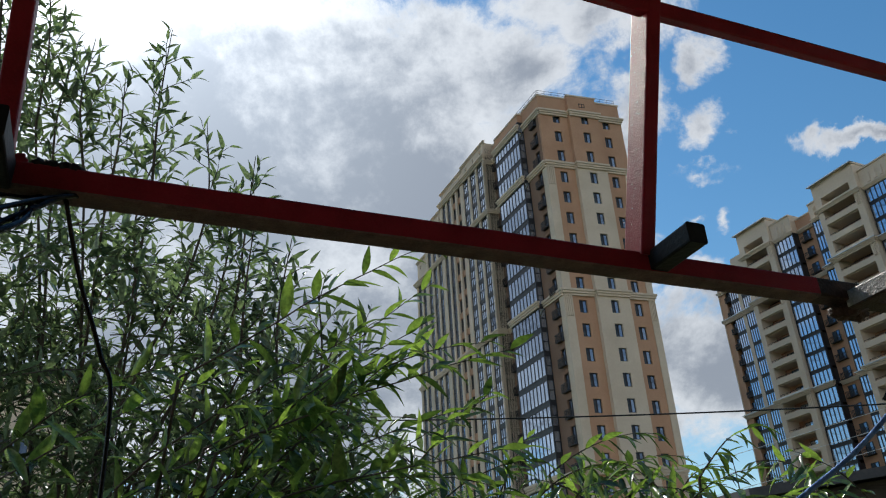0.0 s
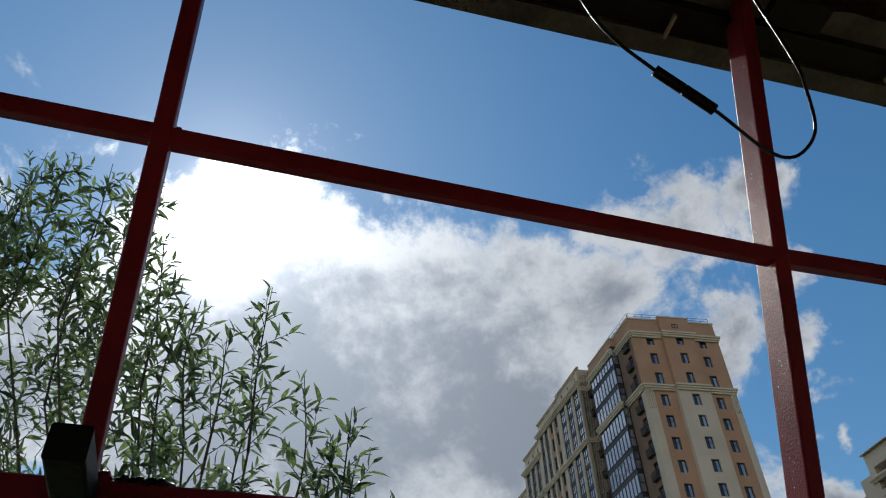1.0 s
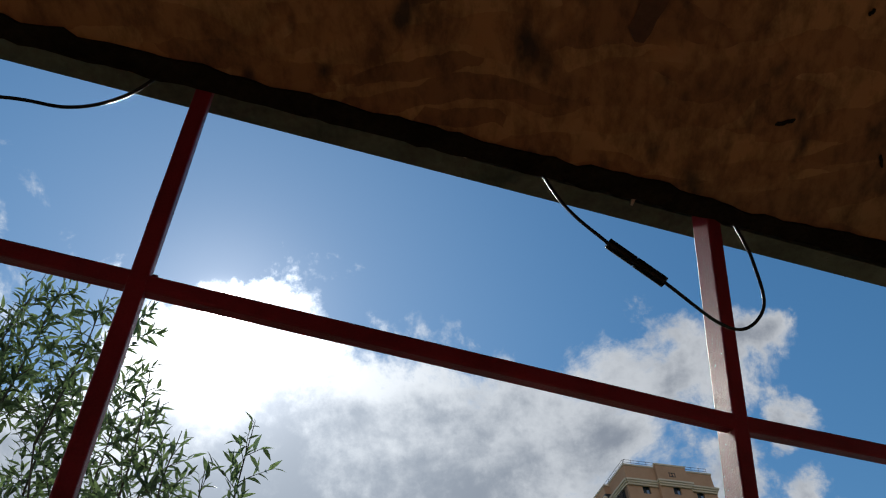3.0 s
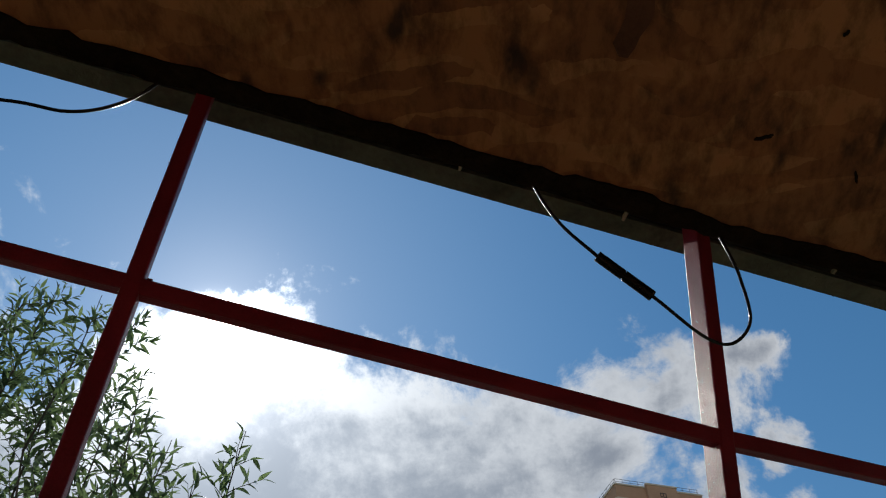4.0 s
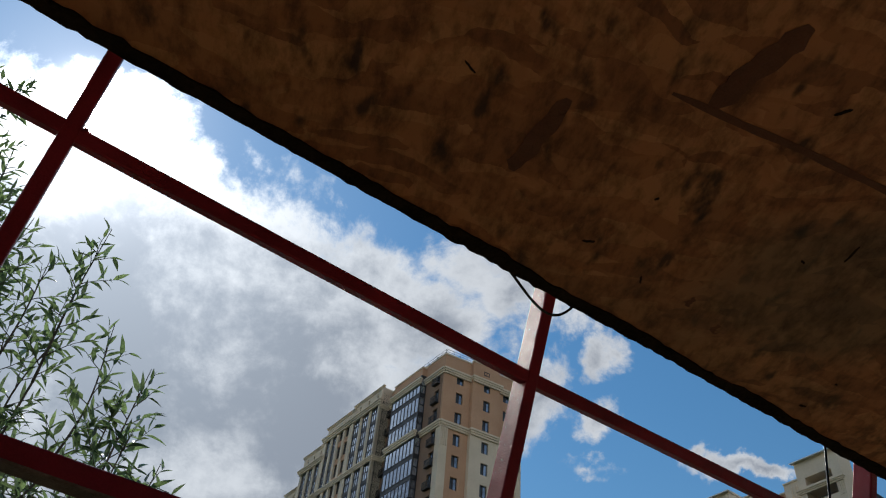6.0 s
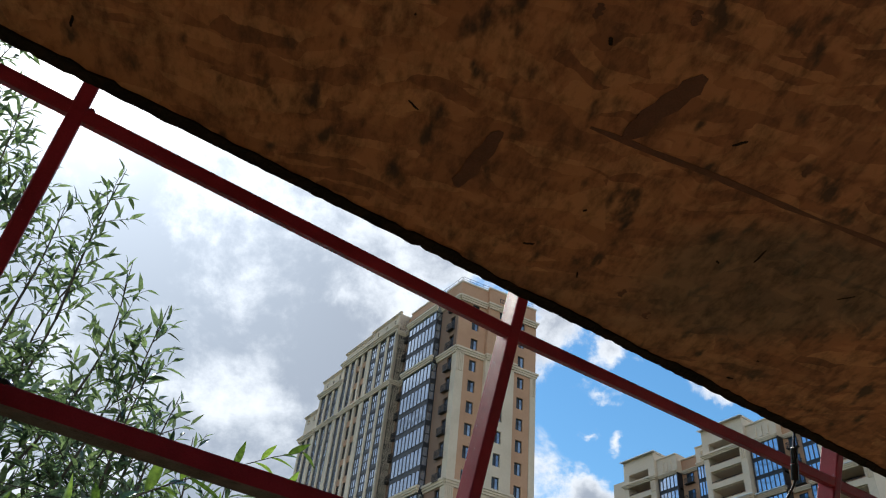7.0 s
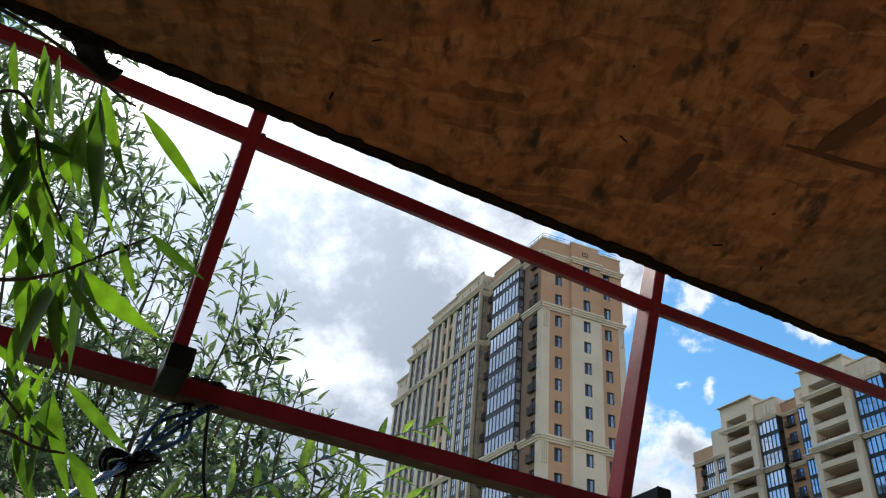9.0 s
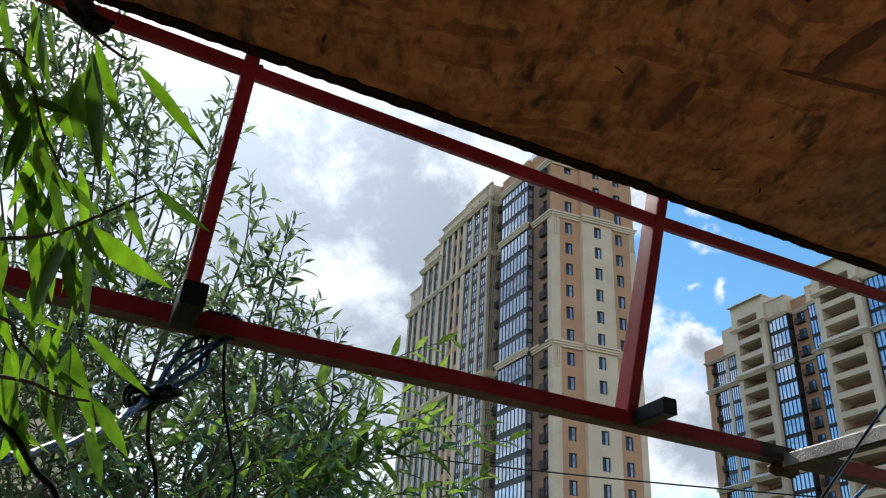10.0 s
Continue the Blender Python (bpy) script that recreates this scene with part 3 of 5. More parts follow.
                    dark.box(-1.66, -1.45, c - w / 2, c + w / 2, z + 1.38, z + 1.83)
        # attic of the wing with small openings
        att = [(v0 + 0.3 + pitch * (k + 0.5), 0.5) for k in range(strips)]
        facade(cream, "l", v0, v1, wall_top, top, -1.5, att, [(top - 1.1, 0.8)])
        cream.box(-1.15, 0.4, v0, v1, wall_top, top - 0.1)
        cornice(cream, "l", v0, v1, -1.8, wall_top - 0.6, 0.5, 1.0)
        cornice(cream, "l", v0, v1, -1.5, top - 0.2, 0.3, 0.5)
        for c in (C1, C2, C3):
            if c < wall_top:
                cornice(cream, "l", v0 + 0.1, v1 - 0.1, -1.8, c - 0.4, 0.35, 0.8)
    # cornices of the near block, parapet
    for c in (C1, C2, C3, TOP - 1.0):
        for x0, x1, d in ((0, 4.7, -0.06), (4.7, 9.7, -0.66), (9.7, 14.0, -0.06)):
            cornice(cream, "f", x0 + 0.2, x1 - 0.2, d, c - 0.4, 0.45, 1.0)
        cornice(cream, "l", 0.2, 4.8, -0.02, c - 0.4, 0.45, 1.0)
        cornice(cream, "l", 4.95, 12.8, -1.0, c - 0.4, 0.4, 1.0)
        cornice(cream, "l", 13.0, 15.2, -0.02, c - 0.4, 0.45, 1.0)
        cornice(cream, "f", -1.7, -0.1, 15.2, c - 0.4, 0.3, 0.8)
    tanw.box(0.05, 13.95, 0.05, 0.45, TOP, TOP + 1.9)
    tanw.box(4.8, 9.6, -0.5, 0.05, TOP, TOP + 2.2)
    tanw.box(0.05, 0.45, 0.45, 15.1, TOP, TOP + 1.9)
    tanw.box(-0.8, 0.05, 5.0, 12.8, TOP, TOP + 1.5)
    tanw.box(13.55, 13.95, 0.45, 15.2, 0.1, TOP + 1.9)
    cream.box(-0.05, 14.05, -0.05, 0.55, TOP + 1.9, TOP + 2.15)
    cream.box(4.7, 9.7, -0.6, -0.05, TOP + 2.2, TOP + 2.45)
    cream.box(-0.05, 0.55, 0.55, 15.1, TOP + 1.9, TOP + 2.15)
    cream.box(-0.9, -0.05, 4.9, 12.9, TOP + 1.5, TOP + 1.75)
    window(t, "f", 7.2, -0.54, TOP + 0.75, 1.0, 0.7, 2, 1, 0.1)
    pieces(tanw, TAN, t)
    pieces(cream, CREAM, t)
    pieces(brown, TAN_SHADED, t)
    pieces(dark, FRAME, t, "spandrel")
    g = Geo()
    g.box(0.5, 13.5, 0.5, 15.1, TOP + 1.4, TOP + 1.6)
    part("roof", g.mesh("roof", ROOF), t)
    # roof railing
    g = Geo()
    for k in range(12):
        g.box(0.3 + k * 1.2, 0.34 + k * 1.2, 0.2, 0.24, TOP + 2.1, TOP + 3.0)
        g.box(0.2, 0.24, 0.3 + k * 1.2, 0.34 + k * 1.2, TOP + 2.1, TOP + 3.0)
    for zz in (2.55, 2.98):
        g.box(0.3, 13.6, 0.19, 0.23, TOP + zz, TOP + zz + 0.04)
        g.box(0.19, 0.23, 0.3, 13.6, TOP + zz, TOP + zz + 0.04)
    part("railing", g.mesh("railing", RAIL), t)


def cream_tower():
    t = tagged(new("apartment_tower"), "cream apartment tower with open loggias and blue glazing", "building", "apartment towers")
    t.matrix_world = pose(T2[0], T2[1], 0, 0, 0, TURN2)
    PLAN[t.name] = Matrix.Diagonal((1.38, 1.38, 1, 1))
    C1, C2, C3, TOP = 59.8, 40.6, 21.4, 69.4
    floors = [C1 + 1.75 + k * FLOOR_H for k in range(3)] + [C1 - 1.75 - k * FLOOR_H for k in range(6)] + \
        [C2 - 1.75 - k * FLOOR_H for k in range(6)] + [C3 - 1.75 - k * FLOOR_H for k in range(6)]
    low = [z for z in floors if z < TOP - 3.2]
    cream, tanw, brown = Geo(), Geo(), Geo()
    # solid core, darkness of the rooms put into its colour
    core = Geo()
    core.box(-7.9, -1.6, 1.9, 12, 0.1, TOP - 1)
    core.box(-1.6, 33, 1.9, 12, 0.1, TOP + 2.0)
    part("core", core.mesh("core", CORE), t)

    def glazed(a0, a1, d, zs, top, n_):
        c, w = (a0 + a1) / 2, a1 - a0
        for z in zs:
            window(t, "f", c, d, z, round(w, 2), 2.75, n_ + 1, 1, 0.11, "bay_window")
            brown.box(a0, a1, d + 0.04, d + 0.4, z + 1.38, z + 1.83)
            for x in (a0, a1 - 0.12):
                brown.box(x, x + 0.12, d + 0.12, 1.9, z - 1.375, z + 1.375)

    def loggias(a0, a1, d):
        cream.box(a0, a0 + 0.75, d, 1.9, 0.1, TOP)
        cream.box(a1 - 0.9, a1, d, 1.9, 0.1, TOP)
        for z in floors:
            cream.box(a0 + 0.75, a1 - 0.9, d + 0.02, d + 0.3, z - 1.6, z - 0.55)
            cream.box(a0 + 0.75, a1 - 0.9, d + 0.3, 1.9, z - 1.75, z - 1.55)
            tanw.box(a0 + 0.75, a1 - 0.9, 1.55, 1.85, z - 1.55, z + 1.4)
            window(t, "f", (a0 + a1) / 2, 1.48, z - 0.15, 2.1, 2.1, 3, 1)
            RAIL_AT.append((a0 + 0.75, a1 - 0.9, d + 0.1, z - 0.55))
        cream.box(a0, a1, d - 0.05, 1.9, TOP - 0.05, TOP + 0.75)
        cream.box(a0, a0 + 0.95, d, 1.9, TOP + 0.75, TOP + 2.2)
        cream.box(a1 - 1.1, a1, d, 1.9, TOP + 0.75, TOP + 2.2)
        cream.box(a0, a1, d, 1.9, TOP + 2.2, TOP + 5.1)
        cream.box(a0 - 0.12, a1 + 0.12, d - 0.12, 2.4, TOP + 5.1, TOP + 5.5)
        for c in (C1, C2, C3, TOP):
            cornice(cream, "f", a0 + 0.1, a1 - 0.1, d - 0.02, c - 0.4, 0.4, 0.8)
            flutes(cream, "f", a1 - 0.85, a1 - 0.05, d, c - 2.6, c - 0.5, 3)

    # pale strips along the ledges, their white glints put into the colour
    for a0, a1, d in ((-1.5, 3.85, -0.6), (12.5, 18.6, -0.9), (28.2, 33.4, -0.9), (4.3, 7.1, -0.1), (10.7, 12.1, 0.2), (19.0, 22.6, -0.2), (-8.1, -4.7, 0.5), (-4.4, -1.8, 0.35)):
        for c in (C1, C2, C3) + ((TOP + 4.74,) if d < -0.5 else ()):
            g = Geo()
            g.box(a0 - 0.4, a1 + 0.4, d - 0.5, d + 0.1, c + 0.41, c + 0.47)
            g.box(a0 - 0.4, a1 + 0.4, d - 0.52, d - 0.5, c + 0.30, c + 0.47)
            part("glint_strip", g.mesh("glint_strip", PALE_METAL), t, "pale strip for the ledge's glint")

    # low end
    tanw.box(-8.3, -7.2, 0.6, 2.4, 0.1, TOP - 1.0)
    cream.box(-8.4, -8.3, 0.5, 12, 0.1, TOP - 0.4)
    for z in low:
        window(t, "f", -6.75, 0.9, z, 0.85, 2.2, 1, 2)
        balcony(t, "f", -6.75, 0.8, z - 1.2, 1.0, 0.4)
    glazed(-6.3, -4.6, 0.5, low, TOP - 3, 3)
    cream.box(-4.6, -4.0, 0.4, 1.9, 0.1, TOP - 1.0)
    glazed(-4.0, -2.3, 0.4, low, TOP - 3, 3)
    cream.box(-2.3, -1.6, 0.35, 1.9, 0.1, TOP - 1.5)
    tanw.box(-8.3, -4.3, 0.55, 1.9, TOP - 3.2, TOP - 0.4)
    cream.box(-4.5, -1.6, 0.35, 1.9, TOP - 3.2, TOP + 2.2)
    loggias(-1.6, 3.95, -0.6)
    glazed(4.1, 7.3, -0.1, floors, TOP, 4)
    tanw.box(7.3, 10.4, 1.0, 1.9, 0.1, TOP + 0.5)
    for z in floors:
        window(t, "f", 8.6, 0.92, z, 1.1, 2.0, 2, 1)
        balcony(t, "f", 8.6, 0.98, z - 1.1, 1.5)
    glazed(10.4, 12.3, 0.2, floors, TOP, 3)
    loggias(12.4, 18.7, -0.9)
    glazed(18.9, 22.8, -0.2, floors, TOP, 5)
    tanw.box(22.8, 25.6, 1.0, 1.9, 0.1, TOP + 0.5)
    for z in floors:
        window(t, "f", 24.1, 0.92, z, 1.1, 2.0, 2, 1)
        balcony(t, "f", 24.1, 0.98, z - 1.1, 1.5)
    glazed(25.6, 28.0, 0.2, floors, TOP, 3)
    loggias(28.1, 33.5, -0.9)
    # attic panels, cornices
    for a0, a1, d, top in ((4.0, 7.4, -0.1, TOP + 3.4), (7.4, 10.4, 0.9, TOP + 2.4), (10.4, 12.4, 0.2, TOP + 3.2), (18.7, 22.9, -0.2, TOP + 3.4),
                           (22.9, 25.6, 0.9, TOP + 2.4), (25.6, 28.1, 0.2, TOP + 3.2)):
        (tanw if d > 0.5 else cream).box(a0, a1, d, 1.9, TOP - 0.05, top)
        cream.box(a0, a1, d - 0.15, 2.0, top, top + 0.25)
        for c in (C1, C2, C3, TOP):
            cornice(cream, "f", a0 + 0.3, a1 - 0.3, d - 0.05, c - 0.35, 0.3, 0.7)
        if d < 0.5:
            flutes(cream, "f", a0 + 0.6, a1 - 0.6, d, TOP + 0.7, top - 0.8, 3)
    for a0, a1, d in ((-8.3, -4.6, 0.5), (-4.6, -1.7, 0.35)):
        for c in (C1, C2, C3, TOP - 3.4):
            cornice(cream, "f", a0 + 0.2, a1 - 0.1, d - 0.02, c - 0.35, 0.35, 0.7)
    pieces(cream, CREAM, t)
    pieces(tanw, TAN, t)
    pieces(brown, FRAME, t, "spandrel")
    for a0, a1, d, z in RAIL_AT:
        w = round(a1 - a0, 2)
        key = ("rail", w)
        if key not in UNITS:
            g = Geo()
            g.box(0, w, 0, 0.05, 0.28, 0.33)
            for k in range(8):
                g.box(k * (w - 0.04) / 7, k * (w - 0.04) / 7 + 0.04, 0.005, 0.045, 0, 0.28)
            UNITS[key] = g.mesh("railing", RAIL)
        part("railing", UNITS[key], t, at=(a0, d, z))


RAIL_AT = []
T1, TURN1 = (17.3, 92.95), 16.0
T2, TURN2 = (63.75, 140.15), -65.0
tan_tower()
cream_tower()


# ---- floor of the shelter: unseen, added to bounce warm light onto the ceiling ----
g = Geo()
for k in range(46):
    g.box(-3.2, 3.2, -3.6 + k * 0.1, -3.508 + k * 0.1, 0.005, 0.03)
fl = tagged(new("floor", g.mesh("floor", PLANK)), "unseen brown board floor added to warm the ceiling", "floor", kind="structure")
fl.matrix_world = pose(0, 0, 0, 0, 0, 21.9)


# ---- shelter: leaning red frame, strand-board ceiling, roof edge ----
YAW = 21.6
ALONG = Vector((math.cos(radians(YAW)), math.sin(radians(YAW)), 0))
AWAY = Vector((-math.sin(radians(YAW)), math.cos(radians(YAW)), 0))
LEAN = 0.368  # metres towards the yard for each metre down
HB, HA, HR = 2.642, 2.160, 3.02
ROOF_Z, OUT = 3.172, 0.083  # underside of the roof edge, and how far it reaches past the posts


def on_frame(a, z, off=0.0):
    """A point of the leaning frame: a along it from the first post, height z, off along its normal."""
    base = Vector((-0.530, 0.821, 0)) + ALONG * a + AWAY * (HB - z) * LEAN
    nrm = (AWAY + Vector((0, 0, LEAN))).normalized()
    return Vector((base.x, base.y, z)) + nrm * off


def square_tube(p, q, size, up, mat_name, mat, parent, r=0.004, under=None, name="rail"):
    """A square steel tube with rounded corners from p to q."""
    d = (q - p).normalized()
    s = d.cross(up).normalized()
    t = s.cross(d)
    ring = []
    hs, ht = (size[0] / 2, size[1] / 2) if isinstance(size, tuple) else (size / 2, size / 2)
    for cx, cy, a in ((1, 1, 0), (-1, 1, 90), (-1, -1, 180), (1, -1, 270)):
        for k in (0, 45, 90):
            ring.append((cx * (hs - r) + r * math.cos(radians(a + k)), cy * (ht - r) + r * math.sin(radians(a + k))))
    g = Geo()
    n = len(ring)
    L = (q - p).length
    cuts = max(2, int(L / 0.08))
    for i in range(cuts + 1):
        c = p + d * L * i / cuts
        for k, (a, b) in enumerate(ring):
            w = 0.0007 * noise.noise(c * 9 + Vector((k, 0, 0)))
            g.v.append(tuple(c + s * (a + w) + t * (b + w)))
    for i in range(cuts):
        for k in range(n):
            g.f.append((i * n + k, i * n + (k + 1) % n, (i + 1) * n + (k + 1) % n, (i + 1) * n + k))
    g.f.append(tuple(reversed(range(n))))
    g.f.append(tuple(cuts * n + k for k in range(n)))
    me = g.mesh(name, mat)
    if under:
        me.materials.append(under)
        for poly in me.polygons:
            poly.material_index = int(poly.center.z < p.z - 0.8 * ht)
    return part(name, me, parent)


TUBE = 0.039
NRM = (AWAY + Vector((0, 0, LEAN))).normalized()
frame_thing = tagged(new("steel_frame"), "welded square-tube frame in glossy dark red paint", "frame")
POSTS = (-1.2, -0.007, 1.069, 2.31)
for a in POSTS:
    deep = 0.060 if a > 1 else 0.036
    square_tube(on_frame(a + (0.018 if a > 1 else 0.0), HA + 0.02, (deep - 0.040) / 2), on_frame(a, ROOF_Z + 0.03, (deep - 0.040) / 2), (deep, 0.031), ALONG, "", RED, frame_thing, name="post")
for a0, z0, a1, z1 in ((-2.0, 0.088, POSTS[1] - 0.01, 0.034), (POSTS[1] + 0.01, 0.031, POSTS[2] + 0.014, 0.002), (POSTS[2] + 0.02, 0.003, 3.3, 0.010)):
    square_tube(on_frame(a0, HB + z0, -0.003), on_frame(a1, HB + z1, -0.003), (0.030, 0.031), NRM, "", RED, frame_thing, name="rail")
square_tube(on_frame(-2.0, HA), on_frame(1.505, HA), TUBE * 1.1, Vector((0, 0, 1)), "", RED, frame_thing, under=DUSTY, name="bottom_rail")
square_tube(on_frame(1.80, HA), on_frame(3.3, HA), TUBE * 1.1, Vector((0, 0, 1)), "", RED, frame_thing, under=DUSTY, name="bottom_rail")


def blob(name, centre, size, mat, parent, seed, label=""):
    """A lumpy weld bead."""
    bm = bmesh.new()
    bmesh.ops.create_icosphere(bm, subdivisions=3, radius=1)
    for v in bm.verts:
        k = 1 + 0.45 * noise.noise(v.co * 2.3 + Vector((seed, 0, 0))) + 0.2 * noise.noise(v.co * 6 + Vector((seed, 3, 0)))
        v.co = Vector((v.co.x * size[0], v.co.y * size[1], v.co.z * size[2])) * k
    me = bpy.data.meshes.new(name)
    bm.to_mesh(me)
    bm.free()
    me.materials.append(mat)
    me.polygons.foreach_set("use_smooth", [True] * len(me.polygons))
    return part(name, me, parent, label, centre)


for k, a in enumerate(POSTS):
    blob("weld", on_frame(a + 0.022, HA + 0.026), (0.014, 0.012, 0.012), RED, frame_thing, k)
    blob("weld", on_frame(a + 0.021, HB + 0.047 - 0.024 * a), (0.008, 0.008, 0.008), RED, frame_thing, k + 9)
# stubs that reach inwards at the feet of the posts, each with a black end
for k, (a, z, l0, l1, size) in enumerate(((-0.008, HA - 0.006, -0.155, -0.025, 0.047), (1.109, HA + 0.004, -0.134, 0.0, 0.040))):
    p = on_frame(a, z)
    square_tube(p + AWAY * l0, p + AWAY * l1, size, Vector((0, 0, 1)), "", BLACK, frame_thing, name="stub")
    square_tube(p + AWAY * (l0 - 0.004), p + AWAY * l0, size * 1.02, Vector((0, 0, 1)), "", BLACK, frame_thing, name="end_cap")
for k in range(4):
    blob("tape_lump", on_frame(0.045 + 0.016 * k, HA + 0.024), (0.013, 0.016, 0.008), BLACK, frame_thing, 20 + k)
# joint where a grey tube meets the bottom rail
square_tube(on_frame(1.505, HA), on_frame(1.80, HA), TUBE * 1.08, Vector((0, 0, 1)), "", RUST, frame_thing, name="joint_sleeve")
foot = on_frame(1.60, 2.14) - AWAY * 0.02
square_tube(foot, foot - AWAY * 0.95, TUBE, Vector((0, 0, 1)), "", STEEL, frame_thing, under=RUST, name="brace")
for k, (a, dz, w) in enumerate(((1.60, -0.03, 0.03), (1.63, -0.034, 0.024), (1.575, -0.036, 0.018))):
    blob("weld", on_frame(a, HA + dz), (w, 0.8 * w, 0.7 * w), RUST, frame_thing, 31 + k)

# strand-board ceiling with a ragged sawn edge
EDGE_A = AWAY * 0.277 - ALONG * 0.24
BOARD_Z = 2.143


def ceiling_board():
    g = Geo()
    th, back = 0.012, 3.2
    n = 420
    for i in range(n + 1):
        a = -2.6 + 6.2 * i / n
        jag = 0.0022 * noise.noise(Vector((a * 14, 0, 0))) + 0.003 * noise.noise(Vector((a * 60, 4, 0))) + 0.002 * noise.noise(Vector((a * 190, 9, 0)))
        sag = 0.0012 * noise.noise(Vector((a * 1.1, 5, 0)))
        for b, z in ((jag, 0), (jag + 0.002 * noise.noise(Vector((a * 90, 2, 0))), th), (-back, th), (-back, 0)):
            p = EDGE_A + ALONG * a + AWAY * b
            g.v.append((p.x, p.y, BOARD_Z + sag * (1 + b / back) + z))
    for i in range(n):
        for k in range(4):
            k2 = (k + 1) % 4
            g.f.append((4 * i + k, 4 * i + k2, 4 * i + 4 + k2, 4 * i + 4 + k))
    g.f += [(0, 3, 2, 1), (4 * n, 4 * n + 1, 4 * n + 2, 4 * n + 3)]
    sheet = len(g.f)
    # loose dark strands and an open seam between two boards, just under the face
    def strip(p, q, w, deep, wob):
        p, q = Vector(p), Vector(q)
        side = (q - p).orthogonal().normalized() * w / 2
        base = len(g.v)
        for i in range(13):
            t = i / 12
            c = p.lerp(q, t) + side * 0.6 * wob * noise.noise(Vector((t * 4 + p.x * 9, p.y * 7, 0)))
            k = (0.35 + 0.65 * math.sin(math.pi * t) ** 0.35) * (1 + 0.4 * wob * noise.noise(Vector((t * 9, p.x * 5, 3))))
            for s_ in (-1, 1):
                for z in (0, -deep):
                    o = EDGE_A + ALONG * (c.x + side.x * s_ * k) + AWAY * (c.y + side.y * s_ * k)
                    g.v.append((o.x, o.y, BOARD_Z + z))
        for i in range(12):
            o = base + 4 * i
            g.f += [(o + 1, o + 3, o + 7, o + 5), (o, o + 1, o + 5, o + 4), (o + 2, o + 6, o + 7, o + 3)]
    strip((0.459, -0.112), (0.449, -0.208), 0.018, 0.0004, 0.9)
    strip((0.552, -0.278), (0.556, -0.38), 0.024, 0.0004, 0.9)
    for x, y in ((0.731, -0.088), (0.787, -0.073), (0.727, -0.36), (0.502, -0.419), (0.43, -0.373)):
        strip((x - 0.003, y - 0.007), (x + 0.004, y + 0.008), 0.007, 0.0004, 2.0)
    strip((0.515, -0.268), (0.80, -0.322), 0.008, 0.0004, 1.2)
    strip((0.80, -0.323), (1.4, -0.43), 0.010, 0.0004, 1.2)
    light = len(g.f)
    rnd_ = random.Random(77)
    for i in range(70):
        x, y = rnd_.uniform(-0.9, 1.6), rnd_.uniform(-1.0, -0.04)
        strip((x, y), (x + rnd_.gauss(0, 0.006), y + rnd_.gauss(0, 0.011)), rnd_.uniform(0.002, 0.004), 0.0003, 0.9)
    ob = tagged(new("ceiling", g.mesh("ceiling", OSB)), "brown strand-board ceiling with ragged sawn edge", "ceiling", kind="structure")
    ob.data.materials.append(STRAND)
    ob.data.materials.append(DARK_FIBRE)
    ob.data.polygons.foreach_set("material_index", [0] * sheet + [1] * (light - sheet) + [2] * (len(ob.data.polygons) - light))
    return ob


ceiling_board()
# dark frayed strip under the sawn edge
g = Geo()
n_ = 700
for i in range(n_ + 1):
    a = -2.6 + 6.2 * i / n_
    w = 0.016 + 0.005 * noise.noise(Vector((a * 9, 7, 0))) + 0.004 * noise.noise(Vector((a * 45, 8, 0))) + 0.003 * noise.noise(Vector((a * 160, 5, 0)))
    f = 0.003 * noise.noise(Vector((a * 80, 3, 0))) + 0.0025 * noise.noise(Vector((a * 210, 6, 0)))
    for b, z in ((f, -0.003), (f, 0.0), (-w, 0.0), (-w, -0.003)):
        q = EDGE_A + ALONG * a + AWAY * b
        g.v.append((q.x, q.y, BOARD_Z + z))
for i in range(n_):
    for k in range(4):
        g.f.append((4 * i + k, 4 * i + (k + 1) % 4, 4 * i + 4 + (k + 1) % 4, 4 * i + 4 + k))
tagged(new("trim", g.mesh("trim", DARK_FIBRE)), "dark frayed strip along the board's edge", "trim", kind="structure")

# roof sheet above, the edge profile, and a black slab as the gap's shade
roof = tagged(new("shelter_roof"), "dark metal-edged shelter roof wet with raindrops", "roof", kind="structure")


def slab(a0, a1, b0, b1, z0, z1, name, mat):
    g = Geo()
    o = on_frame(0, HR)
    g.v = [tuple(Vector((o.x, o.y, 0)) + ALONG * a + AWAY * b + Vector((0, 0, z - 0.017 * (a - 0.2) if z > 1 else z))) for z in (z0, z1) for b in (b0, b1) for a in (a0, a1)]
    g.f = [(0, 2, 3, 1), (4, 5, 7, 6), (0, 1, 5, 4), (2, 6, 7, 3), (0, 4, 6, 2), (1, 3, 7, 5)]
    return part(name, g.mesh(name, mat), roof)


slab(-3.5, 4.5, -4.2, OUT - 0.005, ROOF_Z + 0.045, ROOF_Z + 0.06, "sheet", TARP)
slab(-3.5, 4.5, OUT - 0.062, OUT - 0.012, ROOF_Z, ROOF_Z + 0.045, "edge_profile", TARP)
slab(-3.5, 4.5, OUT - 0.125, OUT - 0.064, ROOF_Z + 0.012, ROOF_Z + 0.045, "gap_shade", BLACK)
slab(-3.5, 4.5, -0.45, -0.37, ROOF_Z - 0.05, ROOF_Z + 0.045, "purlin", RUST)
# wall out of view, added to close the shelter at the back
slab(-3.5, 4.5, -4.2, -4.15, 0.0, ROOF_Z + 0.045, "unseen_back_wall", PLANK)
